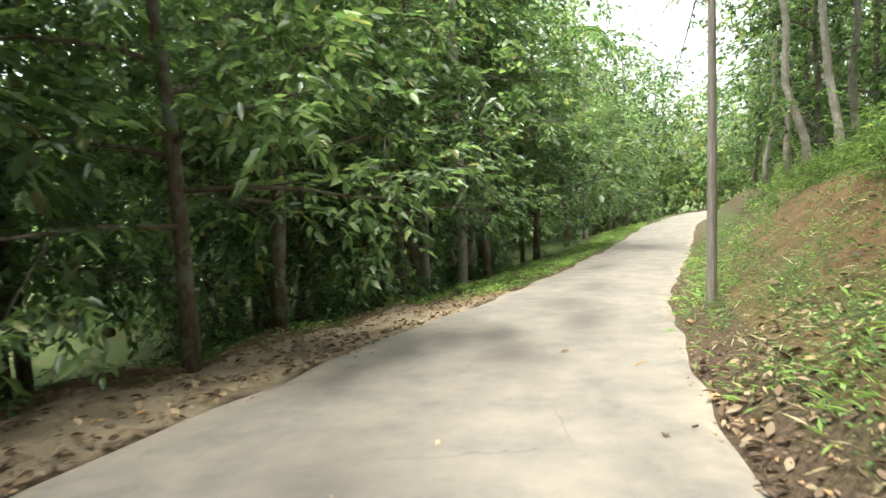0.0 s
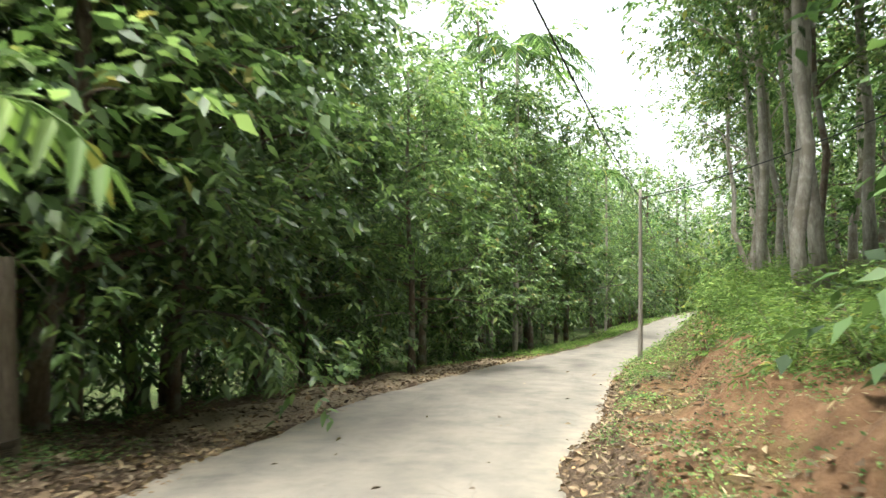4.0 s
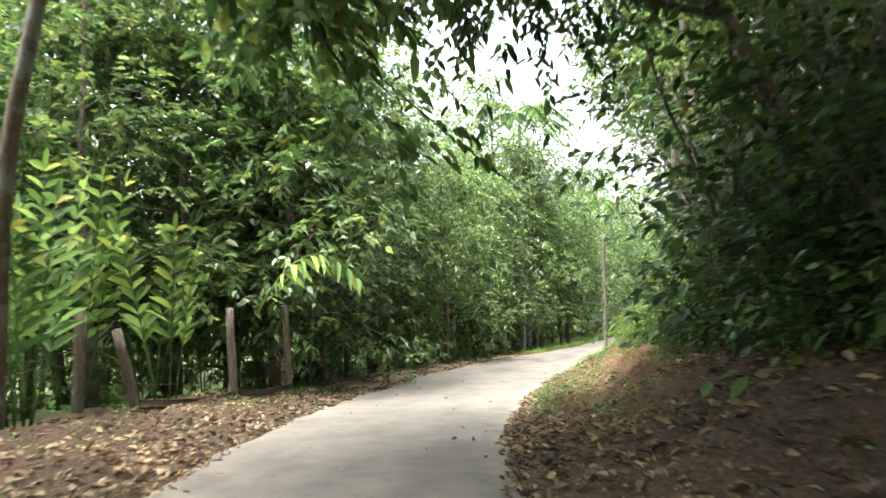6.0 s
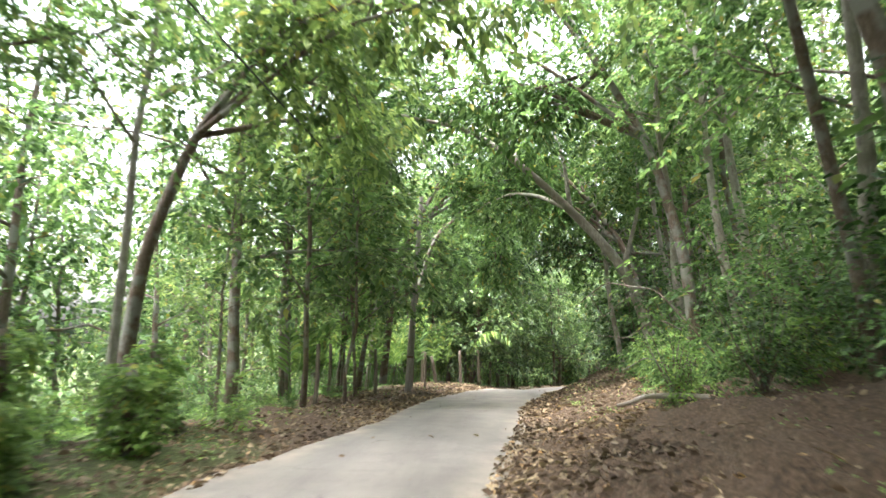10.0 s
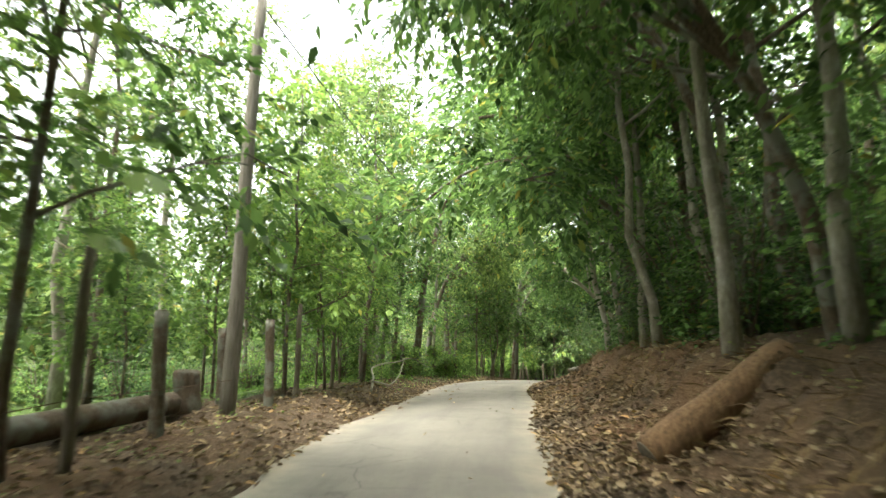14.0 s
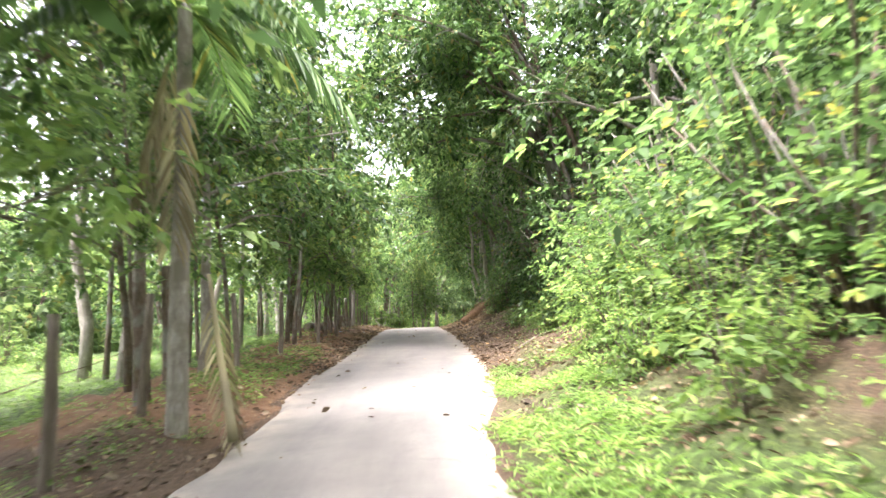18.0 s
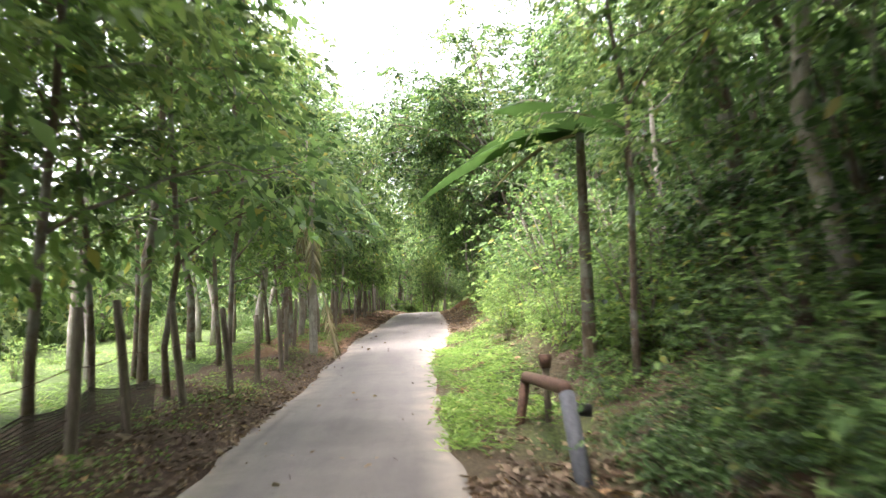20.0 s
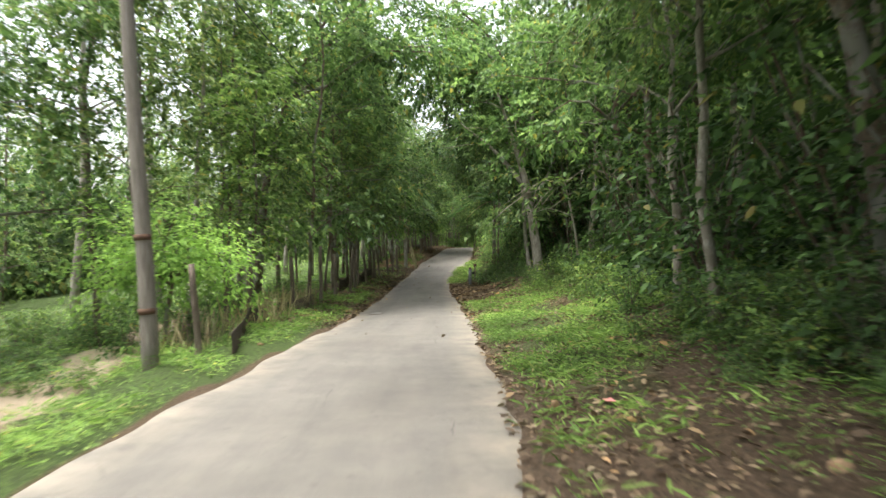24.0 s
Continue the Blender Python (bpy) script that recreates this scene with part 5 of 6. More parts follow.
def log(name, a, b, radius, mat, label, bumps=0.06, sides=14):
    a, b = np.array(a, float), np.array(b, float)
    t = np.linspace(0, 1, 12)[:, None]
    p = a * (1 - t) + b * t + np.stack([np.sin(5 * t[:, 0]), np.cos(4 * t[:, 0]), np.sin(3 * t[:, 0])], 1) * radius * bumps
    v, q = tube(p, radius * (1 + 0.05 * np.sin(9 * t[:, 0])) * np.linspace(1.06, 0.94, 12), sides)
    root = new(name, smooth(mesh_np(name, v, q, mat)))
    for end, way in ((p[0], p[0] - p[1]), (p[-1], p[-1] - p[-2])):
        c = np.stack([end, end + unit(way) * 0.012])
        child("cut_end", mesh_np("cut_end", *tube(c, [radius * 0.97, radius * 0.9], sides), WOOD_POST), root, "pale sawn end grain")
    return tagged(root, label, "log", "logs and stumps on the verge", "thing")


log("fallen_log", (12.0, 65.05, 2.14), (13.5, 65.0, 3.17), 0.2, BARK_ORANGE, "thick reddish-brown log lying up the clay bank")
log("fallen_log", at(62.8, -5.2, 0.16), at(68.8, -4.7, 0.18), 0.17, BARK_BROWN, "long brown log lying behind the fence")
log("fallen_log", at(63.5, -5.7, 0.14), at(68.2, -5.3, 0.15), 0.13, BARK_ORANGE, "slender reddish log lying behind the fence")
log("tree_stump", at(69.0, -4.6, -0.1), at(69.05, -4.62, 0.55), 0.2, BARK_BROWN, "dark rotting stump at the log's end")
log("cut_bough", at(84.6, 1.0, 0.2), at(84.9, 2.4, 0.12), 0.075, BARK_PALE, "pale cut bough jutting from the bank")


def dead_branch(lines, label, mat=None):
    parts = []
    for pts, r0, r1 in lines:
        p = np.array([place(s, d, up) for s, d, up in pts])
        t = np.linspace(0, len(p) - 1, 6 * len(p))
        q = np.stack([np.interp(t, np.arange(len(p)), p[:, k]) for k in range(3)], 1)
        kk = np.array([0.25, 0.5, 0.25])
        q[1:-1] = np.stack([np.convolve(q[:, k], kk, "valid") for k in range(3)], 1)
        q[:, 2] += 0.02 * np.sin(3 * t)
        parts.append(tube(q, np.linspace(r0, r1, len(q)), 7))
    return tagged(new("dead_branch", smooth(mesh_np("dead_branch", *join(parts), mat or BARK_PALE))), label, "branch", "fallen branches on the verges", "thing")


dead_branch([([(75.0, -3.5, 0.05), (76.0, -3.75, 0.2), (76.9, -4.1, 0.5), (78.2, -4.0, 0.62), (79.6, -3.9, 0.66)], 0.036, 0.014), ([(75.4, -3.6, 0.1), (77.0, -3.6, 0.12), (78.6, -3.75, 0.35), (79.4, -3.85, 0.6)], 0.026, 0.011),
             ([(79.4, -3.9, 0.62), (80.2, -3.7, 0.75), (80.8, -3.4, 0.6)], 0.02, 0.008)], "bare pale forked branch fallen on the verge")
dead_branch([([(124.5, 2.0, 0.03), (125.3, 2.05, 0.06), (126.2, 2.3, 0.05)], 0.025, 0.012)], "bare grey stick lying at the bank's foot")
dead_branch([([(92.5, 3.2, 0.5), (93.2, 2.5, 1.8), (94.5, 1.9, 2.2), (95.5, 1.4, 2.0)], 0.016, 0.006), ([(93.0, 2.9, 0.9), (93.3, 2.5, 1.3), (93.8, 2.1, 1.1), (94.2, 1.7, 1.25)], 0.014, 0.006), ([(92.8, 2.7, 0.4), (93.1, 2.3, 0.75), (93.4, 1.9, 0.7)], 0.014, 0.006), ([(93.6, 2.3, 1.9), (94.0, 1.8, 1.6), (94.3, 1.6, 1.7)], 0.008, 0.004)], "bare curling twig hanging over the verge", BARK_BROWN)
dead_branch([([(91.6, 2.9, 0.15), (92.6, 2.2, 0.2), (93.4, 1.9, 0.16)], 0.05, 0.03)], "pale dead bough lying on the bank")
dead_branch([([(49.5, 1.6, 0.03), (50.2, 2.3, 0.06), (50.8, 3.2, 0.1)], 0.015, 0.008)], "thin bare stick lying on the verge")


def pipe_barrier():
    """Two slanting legs and a top bar of old pipe; the near leg is painted grey."""
    root = new("pipe_barrier")
    foot, knee = np.array((5.0, 31.26, 0.0)), np.array((5.16, 31.35, 0.68))
    elbow, near = np.array((4.76, 29.05, 0.77)), np.array((4.66, 28.5, -0.02))
    child("leg", smooth(mesh_np("leg", *tube(np.stack([foot, foot * .5 + knee * .5, knee]), [0.06] * 3, 14), RUST)), root)
    child("leg", smooth(mesh_np("leg", *tube(np.stack([elbow, elbow * .5 + near * .5, near]), [0.072] * 3, 14), GREY_PAINT)), root, "grey-painted pipe leg")
    bar = np.stack([knee, knee + (elbow - knee) * .04 + (0, 0, .05), (knee + elbow) / 2 + (0, 0, .05), elbow + (knee - elbow) * .03 + (0, 0, .05), elbow])
    child("top_bar", smooth(mesh_np("top_bar", *tube(bar, [0.06, 0.066, 0.066, 0.066, 0.06], 14), RUST)), root)
    stub_end = np.stack([elbow + (0.02, 0, -0.12), elbow + (0.12, -0.02, -0.14), elbow + (0.2, -0.03, -0.15)])
    child("pipe_stub", smooth(mesh_np("pipe_stub", *tube(stub_end, [0.05, 0.055, 0.055], 12), CABLE)), root, "short black pipe stub")
    return tagged(root, "low rusty bent-pipe barrier at the lane's edge", "barrier", kind="thing")


pipe_barrier()
stub = new("marker_post")
child("post", smooth(mesh_np("post", *tube(np.array([(0, 0, -0.2), (0, 0, 0.4), (0, 0, 0.6)]), [0.04] * 3, 10), WOOD_POST)), stub)
child("cap", smooth(mesh_np("cap", *tube(np.array([(0, 0, 0.58), (0, 0, 0.74)]), [0.06, 0.085], 12), RUST)), stub)
stub.matrix_basis = upright((5.32, 31.05, 0.26))
tagged(stub, "short grey post with a flat rusty cap", "post", kind="thing")


# ---- palms, gingers, banana, special trees ----
def pinnate(r, root, way, length, pairs, leaf, width, arch=0.5, droop=0.35, flat=0.0, start=0.18, ahead=0.75):
    """A rib that arches over, with leaflets to both sides: rib tube and leaflets."""
    t = np.linspace(0, 1, 9)[:, None]
    rib = np.array(root) + unit(np.array(way, float)) * length * t + np.array([0, 0, -1.0]) * arch * length * t ** 2
    side = unit(np.cross(way, (0, 0, 1.0)))
    ts = np.linspace(start, 1.0, pairs)
    base = np.stack([np.interp(ts, t[:, 0], rib[:, k]) for k in range(3)], 1)
    tang = unit(np.stack([np.interp(ts, t[:, 0], np.gradient(rib[:, k])) for k in range(3)], 1))
    b2 = np.repeat(base, 2, 0)
    hand = np.tile([1.0, -1.0], pairs)[:, None]
    w = np.repeat(tang, 2, 0) * ahead + side * hand - np.array([0, 0, flat]) + r.normal(0, 0.1, (2 * pairs, 3))
    ln = leaf * np.repeat(np.sin(np.pi * (0.18 + 0.72 * ts)) ** 0.6, 2) * r.uniform(0.9, 1.1, 2 * pairs)
    return rib, leaf_blades(r, b2, w, ln, np.full(2 * pairs, width) * r.uniform(0.85, 1.15, 2 * pairs), 0.4, droop)


def areca(s, d, height, seed, reach=1.9, label="slender areca palm with arching fronds", radius=0.09, size=1.0, lean=(0, 0)):
    r = np.random.default_rng(seed)
    root = new("palm_tree")
    z = np.linspace(-0.3, height, 40)
    child("trunk", smooth(mesh_np("trunk", *tube(np.stack([0.03 * np.sin(z * 0.6), 0.03 * np.cos(z * 0.5), z], 1), radius * (1 - 0.35 * z.clip(0) / height) * (1 + 0.05 * np.sin(np.arange(40) * 2.2)), 10), BARK_PALE)), root)
    for i in range(11):
        az = i * 2.4
        up = r.uniform(-0.1, 1.6)
        rib, leaf = pinnate(r, (0, 0, height - 0.05), (math.cos(az), math.sin(az), up), reach * size, 20, 0.62 * size, 0.05 * size, 0.75, 0.5, 0.25)
        f = child("frond", mesh_np("frond", *leaf, LEAF_MID), root)
        child("rib", mesh_np("rib", *tube(rib, np.linspace(0.03, 0.006, 9), 5), LEAF_LIGHT), f)
    root.matrix_basis = upright(at(s, d), seed, 1.0, lean)
    return tagged(root, label, "palm", "palms", "thing")


areca(*locate(43.3, 133.97), 14.2, 81, 3.3, radius=0.14, size=1.25)
areca(*locate(55.51, 141.87), 10.4, 82, 1.6)
palm_near = areca(42.0, -2.75, 4.9, 83, 1.9, "short palm with a ringed trunk and hanging dead fronds", 0.12)
r = np.random.default_rng(84)
for i in range(3):
    az = 1.2 + i * 1.1
    rib, leaf = pinnate(r, (0.08 * math.cos(az), 0.08 * math.sin(az), 4.6 - 0.3 * i), (0.25 * math.cos(az), 0.25 * math.sin(az), -1.0), 1.9, 16, 0.4, 0.04, 0.05, 0.8, 0.5)
    child("dead_frond", mesh_np("dead_frond", *leaf, LEAF_STRAW), palm_near, "withered straw-coloured hanging frond")
wither = new("withered_frond")
rib, leaf = pinnate(r, place(42.3, -2.55, 1.75), unit(np.array(place(41.5, -2.0, 0.0)) - np.array(place(42.3, -2.55, 1.75))), 1.95, 16, 0.3, 0.035, -0.02, 0.5, 0.4)
rib[:3, 2] += (0.06, 0.1, 0.06)
child("rib", smooth(mesh_np("rib", *tube(rib, np.linspace(0.02, 0.055, 9), 7), LEAF_STRAW)), wither)
child("foliage", mesh_np("foliage", *leaf, LEAF_STRAW), wither)
tagged(wither, "withered pale palm frond propped against the trunk", "palm frond", kind="thing")


def ginger(s, d, height, seed, stalks=6, mat=None, label="tall wild ginger with long pinnate leaves"):
    r = np.random.default_rng(seed)
    root = new("ginger_plant")
    for i in range(stalks):
        az = i * 2.4 + r.uniform(-0.4, 0.4)
        foot = (0.25 * r.uniform(0.2, 1) * math.cos(az), 0.25 * r.uniform(0.2, 1) * math.sin(az), -0.05)
        h = height * r.uniform(0.75, 1.1)
        out = r.uniform(0.12, 0.42)
        rib, leaf = pinnate(r, foot, (out * math.cos(az), out * math.sin(az), 1.6), h * 1.2, 9, 0.74, 0.125, 0.1 + 0.25 * out, 0.42, -0.4, 0.36, 0.9)
        crest = leaf_blades(r, rib[-1:], rib[-1:] - rib[-2:-1], np.array([0.5]), np.array([0.1]), 0.5, 0.25)
        leaf = join([leaf, crest])
        st = child("stalk", mesh_np("stalk", *tube(rib, np.linspace(0.018, 0.006, 9), 6), LEAF_MID), root)
        child("foliage", mesh_np("foliage", *leaf, mat or LEAF_LIGHT), st)
    root.matrix_basis = upright(at(s, d), seed * 1.3)
    return tagged(root, label, "ginger plant", "gingers behind the fence", "thing")


for k, (s, d, h) in enumerate(((112.2, -4.9, 2.1), (113.6, -6.2, 2.6), (112.0, -6.6, 2.4), (114.8, -6.9, 2.5), (110.2, -6.0, 2.2), (111.0, -7.6, 2.5), (108.6, -5.9, 2.0), (109.2, -7.4, 2.3), (107.0, -6.4, 1.9), (115.9, -6.3, 2.3), (106.3, -7.8, 2.1), (103.2, -7.0, 1.6), (100.0, -6.2, 1.5), (109.5, -5.2, 2.0), (107.5, -5.4, 1.9), (106, -6.0, 1.8))):
    s, d = (s + 2.4, d - 1.3) if s > 106.5 else (s, d)
    ginger(s, d, h * 1.62, 90 + k, 4 + k % 3, (LEAF_LIGHT, LEAF_MID, LEAF_LIGHT, LEAF_GREY)[k % 4])
frond = new("arching_frond")
root_p, tip_p = np.array((24.75, 114.5, 2.45)), np.array((26.45, 113.15, 3.15))
rise = (tip_p - root_p) + np.array([0, 0, 3.2])
rib, leaf = pinnate(r, root_p, rise, float(np.linalg.norm(rise)), 10, 0.52, 0.13, 3.2 / float(np.linalg.norm(rise)), 0.75, 0.35)
child("rib", smooth(mesh_np("rib", *tube(rib, np.linspace(0.022, 0.008, 9), 6), LEAF_LIGHT)), frond)
child("foliage", mesh_np("foliage", *leaf, LEAF_LIGHT), frond)
tagged(frond, "pale arching frond bowed towards the lane", "ginger plant", kind="thing")


def banana(s, d, height):
    r = np.random.default_rng(120)
    root = new("banana_plant")
    z = np.linspace(-0.2, height, 8)
    child("stem", smooth(mesh_np("stem", *tube(np.stack([0.02 * z, 0 * z, z], 1), np.linspace(0.11, 0.06, 8), 10), BARK_BROWN)), root)
    for i, (az, up, ln, mat) in enumerate(((3.0, 0.2, 2.5, LEAF_BANANA), (2.7, 0.5, 2.0, LEAF_BANANA), (3.5, 0.9, 1.9, LEAF_BANANA), (3.1, -0.1, 1.5, LEAF_STRAW), (0.6, 0.8, 1.7, LEAF_BANANA), (5.2, 0.7, 1.6, LEAF_BANANA), (1.6, 1.2, 1.7, LEAF_BANANA))):
        w = unit(np.array([math.cos(az), math.sin(az), up]))
        t = np.linspace(0, 1, 13)
        mid = np.array([0.02 * height, 0, height]) + w[None] * ln * t[:, None] + np.array([0, 0, -0.55]) * ln * t[:, None] ** 2
        side = unit(np.cross(w, (0, 0, 1.0)))
        half = 0.36 * np.sin(np.pi * np.clip(t * 0.93 + 0.05, 0, 1)) ** 0.6 * (0.4 if mat is LEAF_STRAW else 1)
        drop = np.array([0, 0, -0.3])
        v = np.concatenate([mid + side * half[:, None] + drop * half[:, None], mid, mid - side * half[:, None] + drop * half[:, None]])
        k = np.arange(12)
        q = np.concatenate([np.stack([k, k + 1, k + 14, k + 13], 1), np.stack([k + 13, k + 14, k + 27, k + 26], 1)])
        child("leaf", smooth(mesh_np("leaf", v, q, mat)), root, "withered brown hanging leaf" if mat is LEAF_STRAW else "")
    i = int((s + 300) / 0.5)
    root.matrix_basis = upright(at(s, d), math.atan2(TANGENT[i][1], TANGENT[i][0]) - math.pi / 2)
    return tagged(root, "banana plant with long arching leaves", "banana plant", kind="thing")


banana(33.2, 2.7, 3.55)


def bough_tree(name, label, line, radius, bark, mat, seed, forks, leaf=0.2, twigs=5, per=9, scatter=0.5):
    """A tree whose trunk follows the given line of (s, d, height over the road); forks: lists of such lines."""
    r = np.random.default_rng(seed)

    def path(rows, n):
        p = np.array([place(s, d) for s, d, _ in rows])
        p[:, 2] = [np.interp(s, S_ALONG, SPINE_XYZ[:, 2]) + z for s, d, z in rows]
        t = np.linspace(0, len(p) - 1, n)
        q = np.stack([np.interp(t, np.arange(len(p)), p[:, k]) for k in range(3)], 1)
        for _ in range(3):
            q[1:-1] = 0.25 * q[:-2] + 0.5 * q[1:-1] + 0.25 * q[2:]
        return q
    root = new(name)
    trunk = path(line, 22)
    parts, ends, ways = [tube(trunk, np.linspace(radius * 1.15, radius * 0.5, 22), 12)], [trunk[-1]], [trunk[-1] - trunk[-3]]
    for rows in forks:
        q = path(rows, 14)
        parts.append(tube(q, np.linspace(radius * 0.5, radius * 0.12, 14), 8))
        for k in (6, 8, 10, 12, 13):
            ends.append(q[k])
            ways.append(q[k] - q[k - 2])
            tw = q[k] + r.normal(0, 0.5, 3)
            parts.append(tube(np.stack([q[k], (q[k] + tw) / 2 + (0, 0, 0.05), tw]), [0.02, 0.014, 0.008], 5))
            ends.append(tw)
            ways.append(tw - q[k])
    child("trunk", smooth(mesh_np("trunk", *join(parts), bark)), root)
    e, w = cloud(r, np.array(ends), unit(np.array(ways)), twigs, scatter)
    child("crown", mesh_np("crown", *twig_leaves(r, e, w, per, 0.6, leaf, 0.48, 0.35), mat), root)
    return tagged(root, label, "tree", "overhanging trees" if name == "overhanging_tree" else "", "thing")


bough_tree("leaning_tree", "mottled tree leaning far across the lane", [(100.5, 3.9, 0.5), (100.5, 3.6, 2.2), (100.4, 3.0, 3.8), (100.2, 1.6, 5.3), (100, 0.2, 6.6), (100, -1.2, 7.6)], 0.15, BARK_PALE, LEAF_MID, 131,
           [[(100, -1.2, 7.5), (100, -2.4, 8.4), (100.4, -3.6, 9.2)], [(100, -1.2, 7.6), (99.6, -3.0, 7.9), (99, -4.6, 8.2)], [(100.2, 1.6, 5.3), (100.5, 1.4, 7.0), (101, 0.8, 8.6)], [(100.4, 3.0, 3.8), (101, 3.5, 5.5), (101, 3.4, 7.5)], [(100.2, 1.6, 5.3), (102, 0.6, 6.2), (104, -0.6, 6.8), (105.4, -1.6, 6.6)], [(100, 0.2, 6.6), (101.6, -0.2, 7.8), (103, -1.2, 8.8)]], 0.17, 11, 11)
bough_tree("bowed_tree", "tree with a hanging clump of large leaves", [(111.5, -6.6, -0.8), (111.3, -6.3, 3.5), (110.9, -5.2, 6.6), (110.4, -3.4, 8.0)], 0.12, BARK_BROWN, LEAF_MID, 132,
           [[(110.4, -3.4, 8.0), (110.1, -2.2, 7.6), (110, -1.75, 6.2), (110, -1.7, 4.6)], [(110.4, -3.4, 8.0), (110.2, -2.4, 7.4), (109.9, -1.9, 6.0), (109.9, -2.0, 5.0)], [(110.4, -3.4, 8.0), (110.0, -2.0, 8.4), (109.5, -0.8, 8.0), (109.2, -0.6, 7.2)], [(110.9, -5.2, 6.6), (112, -4.8, 8.0), (112.5, -4.0, 9.4)]], 0.2, 11, 10, 0.36)
bough_tree("great_pale_tree", "thick pale-barked tree with a forked crown", [(23.6, 3.75, -0.2), (23.55, 3.65, 1.5), (23.5, 3.4, 3.2), (23.4, 3.1, 4.6)], 0.2, BARK_PALE, LEAF_MID, 133,
           [[(23.4, 3.1, 4.6), (23.3, 2.6, 6.2), (23, 2.0, 8.0)], [(23.45, 3.3, 3.8), (23.6, 2.2, 5.2), (23.8, 1.0, 6.2)], [(23.4, 3.1, 4.6), (23.8, 3.6, 6.4), (24.2, 4.0, 8.6)], [(23.5, 3.4, 3.2), (24.6, 4.4, 4.6), (25, 4.8, 6.4)], [(23.7, 3.55, 0.1), (24.0, 3.3, 1.6), (24.1, 3.25, 3.4), (24.2, 3.0, 6.4)]], 0.19, 8)
bough_tree("arching_tree", "dark tree with a bough arching over the lane", [(79.0, 3.6, 0.6), (78.9, 3.2, 4.0), (78.6, 2.4, 6.6), (78.2, 1.0, 7.8)], 0.16, BARK_BROWN, LEAF_MID, 134,
           [[(78.2, 1.0, 7.8), (77.8, -1.0, 8.0), (77.4, -3.0, 7.2)], [(78.6, 2.4, 6.6), (76.8, 0.6, 6.4), (75.6, -1.2, 5.8), (75.2, -2.6, 4.6)], [(78.2, 1.0, 7.8), (79.4, -0.4, 9.0), (80, -2.4, 9.6)], [(78.6, 2.4, 6.6), (78, 1.8, 8.6), (77.6, 1.0, 10)], [(78.9, 3.0, 4.8), (76.4, 2.0, 5.0), (74.2, 1.0, 5.2), (72.6, 0.4, 4.6)], [(78.2, 1.0, 7.8), (76.4, 0.4, 8.6), (74.6, -0.4, 8.8)]], 0.24, 13, 10)


def overhang(s, d, apex, seed, mat, reach=5.0):
    """A roadside tree whose trunk bows towards the lane and spreads a roof of boughs over it."""
    g = -1 if d > 0 else 1
    r = np.random.default_rng(seed)
    line = [(s, d, 0.3), (s, d + g * 0.3, apex * 0.45), (s + 0.2, d + g * 1.0, apex * 0.78), (s + 0.3, d + g * 2.0, apex)]
    forks = []
    for i in range(7):
        ds, dd, up = r.uniform(-3, 3), g * reach * r.uniform(0.25, 0.95), r.uniform(-0.16, 0.4) * apex
        forks.append([line[3] if i % 2 else line[2], (s + ds * 0.5, d + g * 2.0 + dd * 0.45, apex + up * 0.7), (s + ds, d + g * 2.0 + dd, apex + up)])
    bough_tree("overhanging_tree", "bowed tree roofing the lane with leafy boughs", line, 0.13, BARK_BROWN, mat, seed, forks, 0.19, 8, 10, 0.4)


# The four at s 3.5 to 7.8 are out of view, added to shade the ground.
for k, (s, d, apex, mat) in enumerate(((26, 5.4, 8.0, LEAF_MID), (28.5, 5.4, 8.8, LEAF_MID), (33, 5.2, 10.2, LEAF_MID), (21.5, -5.8, 8.6, LEAF_MID), (3.5, 5.2, 7.4, LEAF_DARK), (7.8, 5.6, 8.6, LEAF_DARK), (4.4, 4.8, 6.9, LEAF_DARK), (6.6, 4.9, 7.3, LEAF_DARK), (108.6, 4.6, 7.6, LEAF_DARK), (53.5, 4.6, 7.0, LEAF_MID), (60, -5.4, 9.0, LEAF_OLIVE), (64.5, 4.6, 7.0, LEAF_MID), (67.8, 4.3, 6.4, LEAF_MID), (71, 4.2, 8.0, LEAF_MID), (86.0, -5.2, 9.0, LEAF_MID), (52.5, 4.9, 8.0, LEAF_DARK), (56.0, 5.0, 8.4, LEAF_DARK), (83, 3.8, 7.0, LEAF_MID), (88, 3.9, 8.0, LEAF_DARK), (93, -6.6, 6.6, LEAF_OLIVE),
                                     (97, 4.2, 8.0, LEAF_MID), (104.5, 4.2, 6.6, LEAF_MID), (106.5, -5.6, 8.0, LEAF_MID), (112.5, 4.2, 7.0, LEAF_DARK))):
    overhang(s, d, apex, 300 + k, mat)
bough_tree("lobed_leaf_sapling", "thin sapling with very large pale leaves", [(19.6, 4.4, 0.2), (19.5, 4.2, 2.2), (19.4, 3.9, 3.6)], 0.04, BARK_PALE, LEAF_GREY, 135,
           [[(19.4, 3.9, 3.6), (19.3, 3.2, 3.7), (19.2, 2.6, 3.2)], [(19.5, 4.2, 2.6), (19.4, 3.4, 2.9), (19.3, 2.7, 2.6)], [(19.4, 3.9, 3.6), (19.8, 4.6, 4.1), (20, 5.0, 4.0)]], 0.24, 2, 4, 0.22)
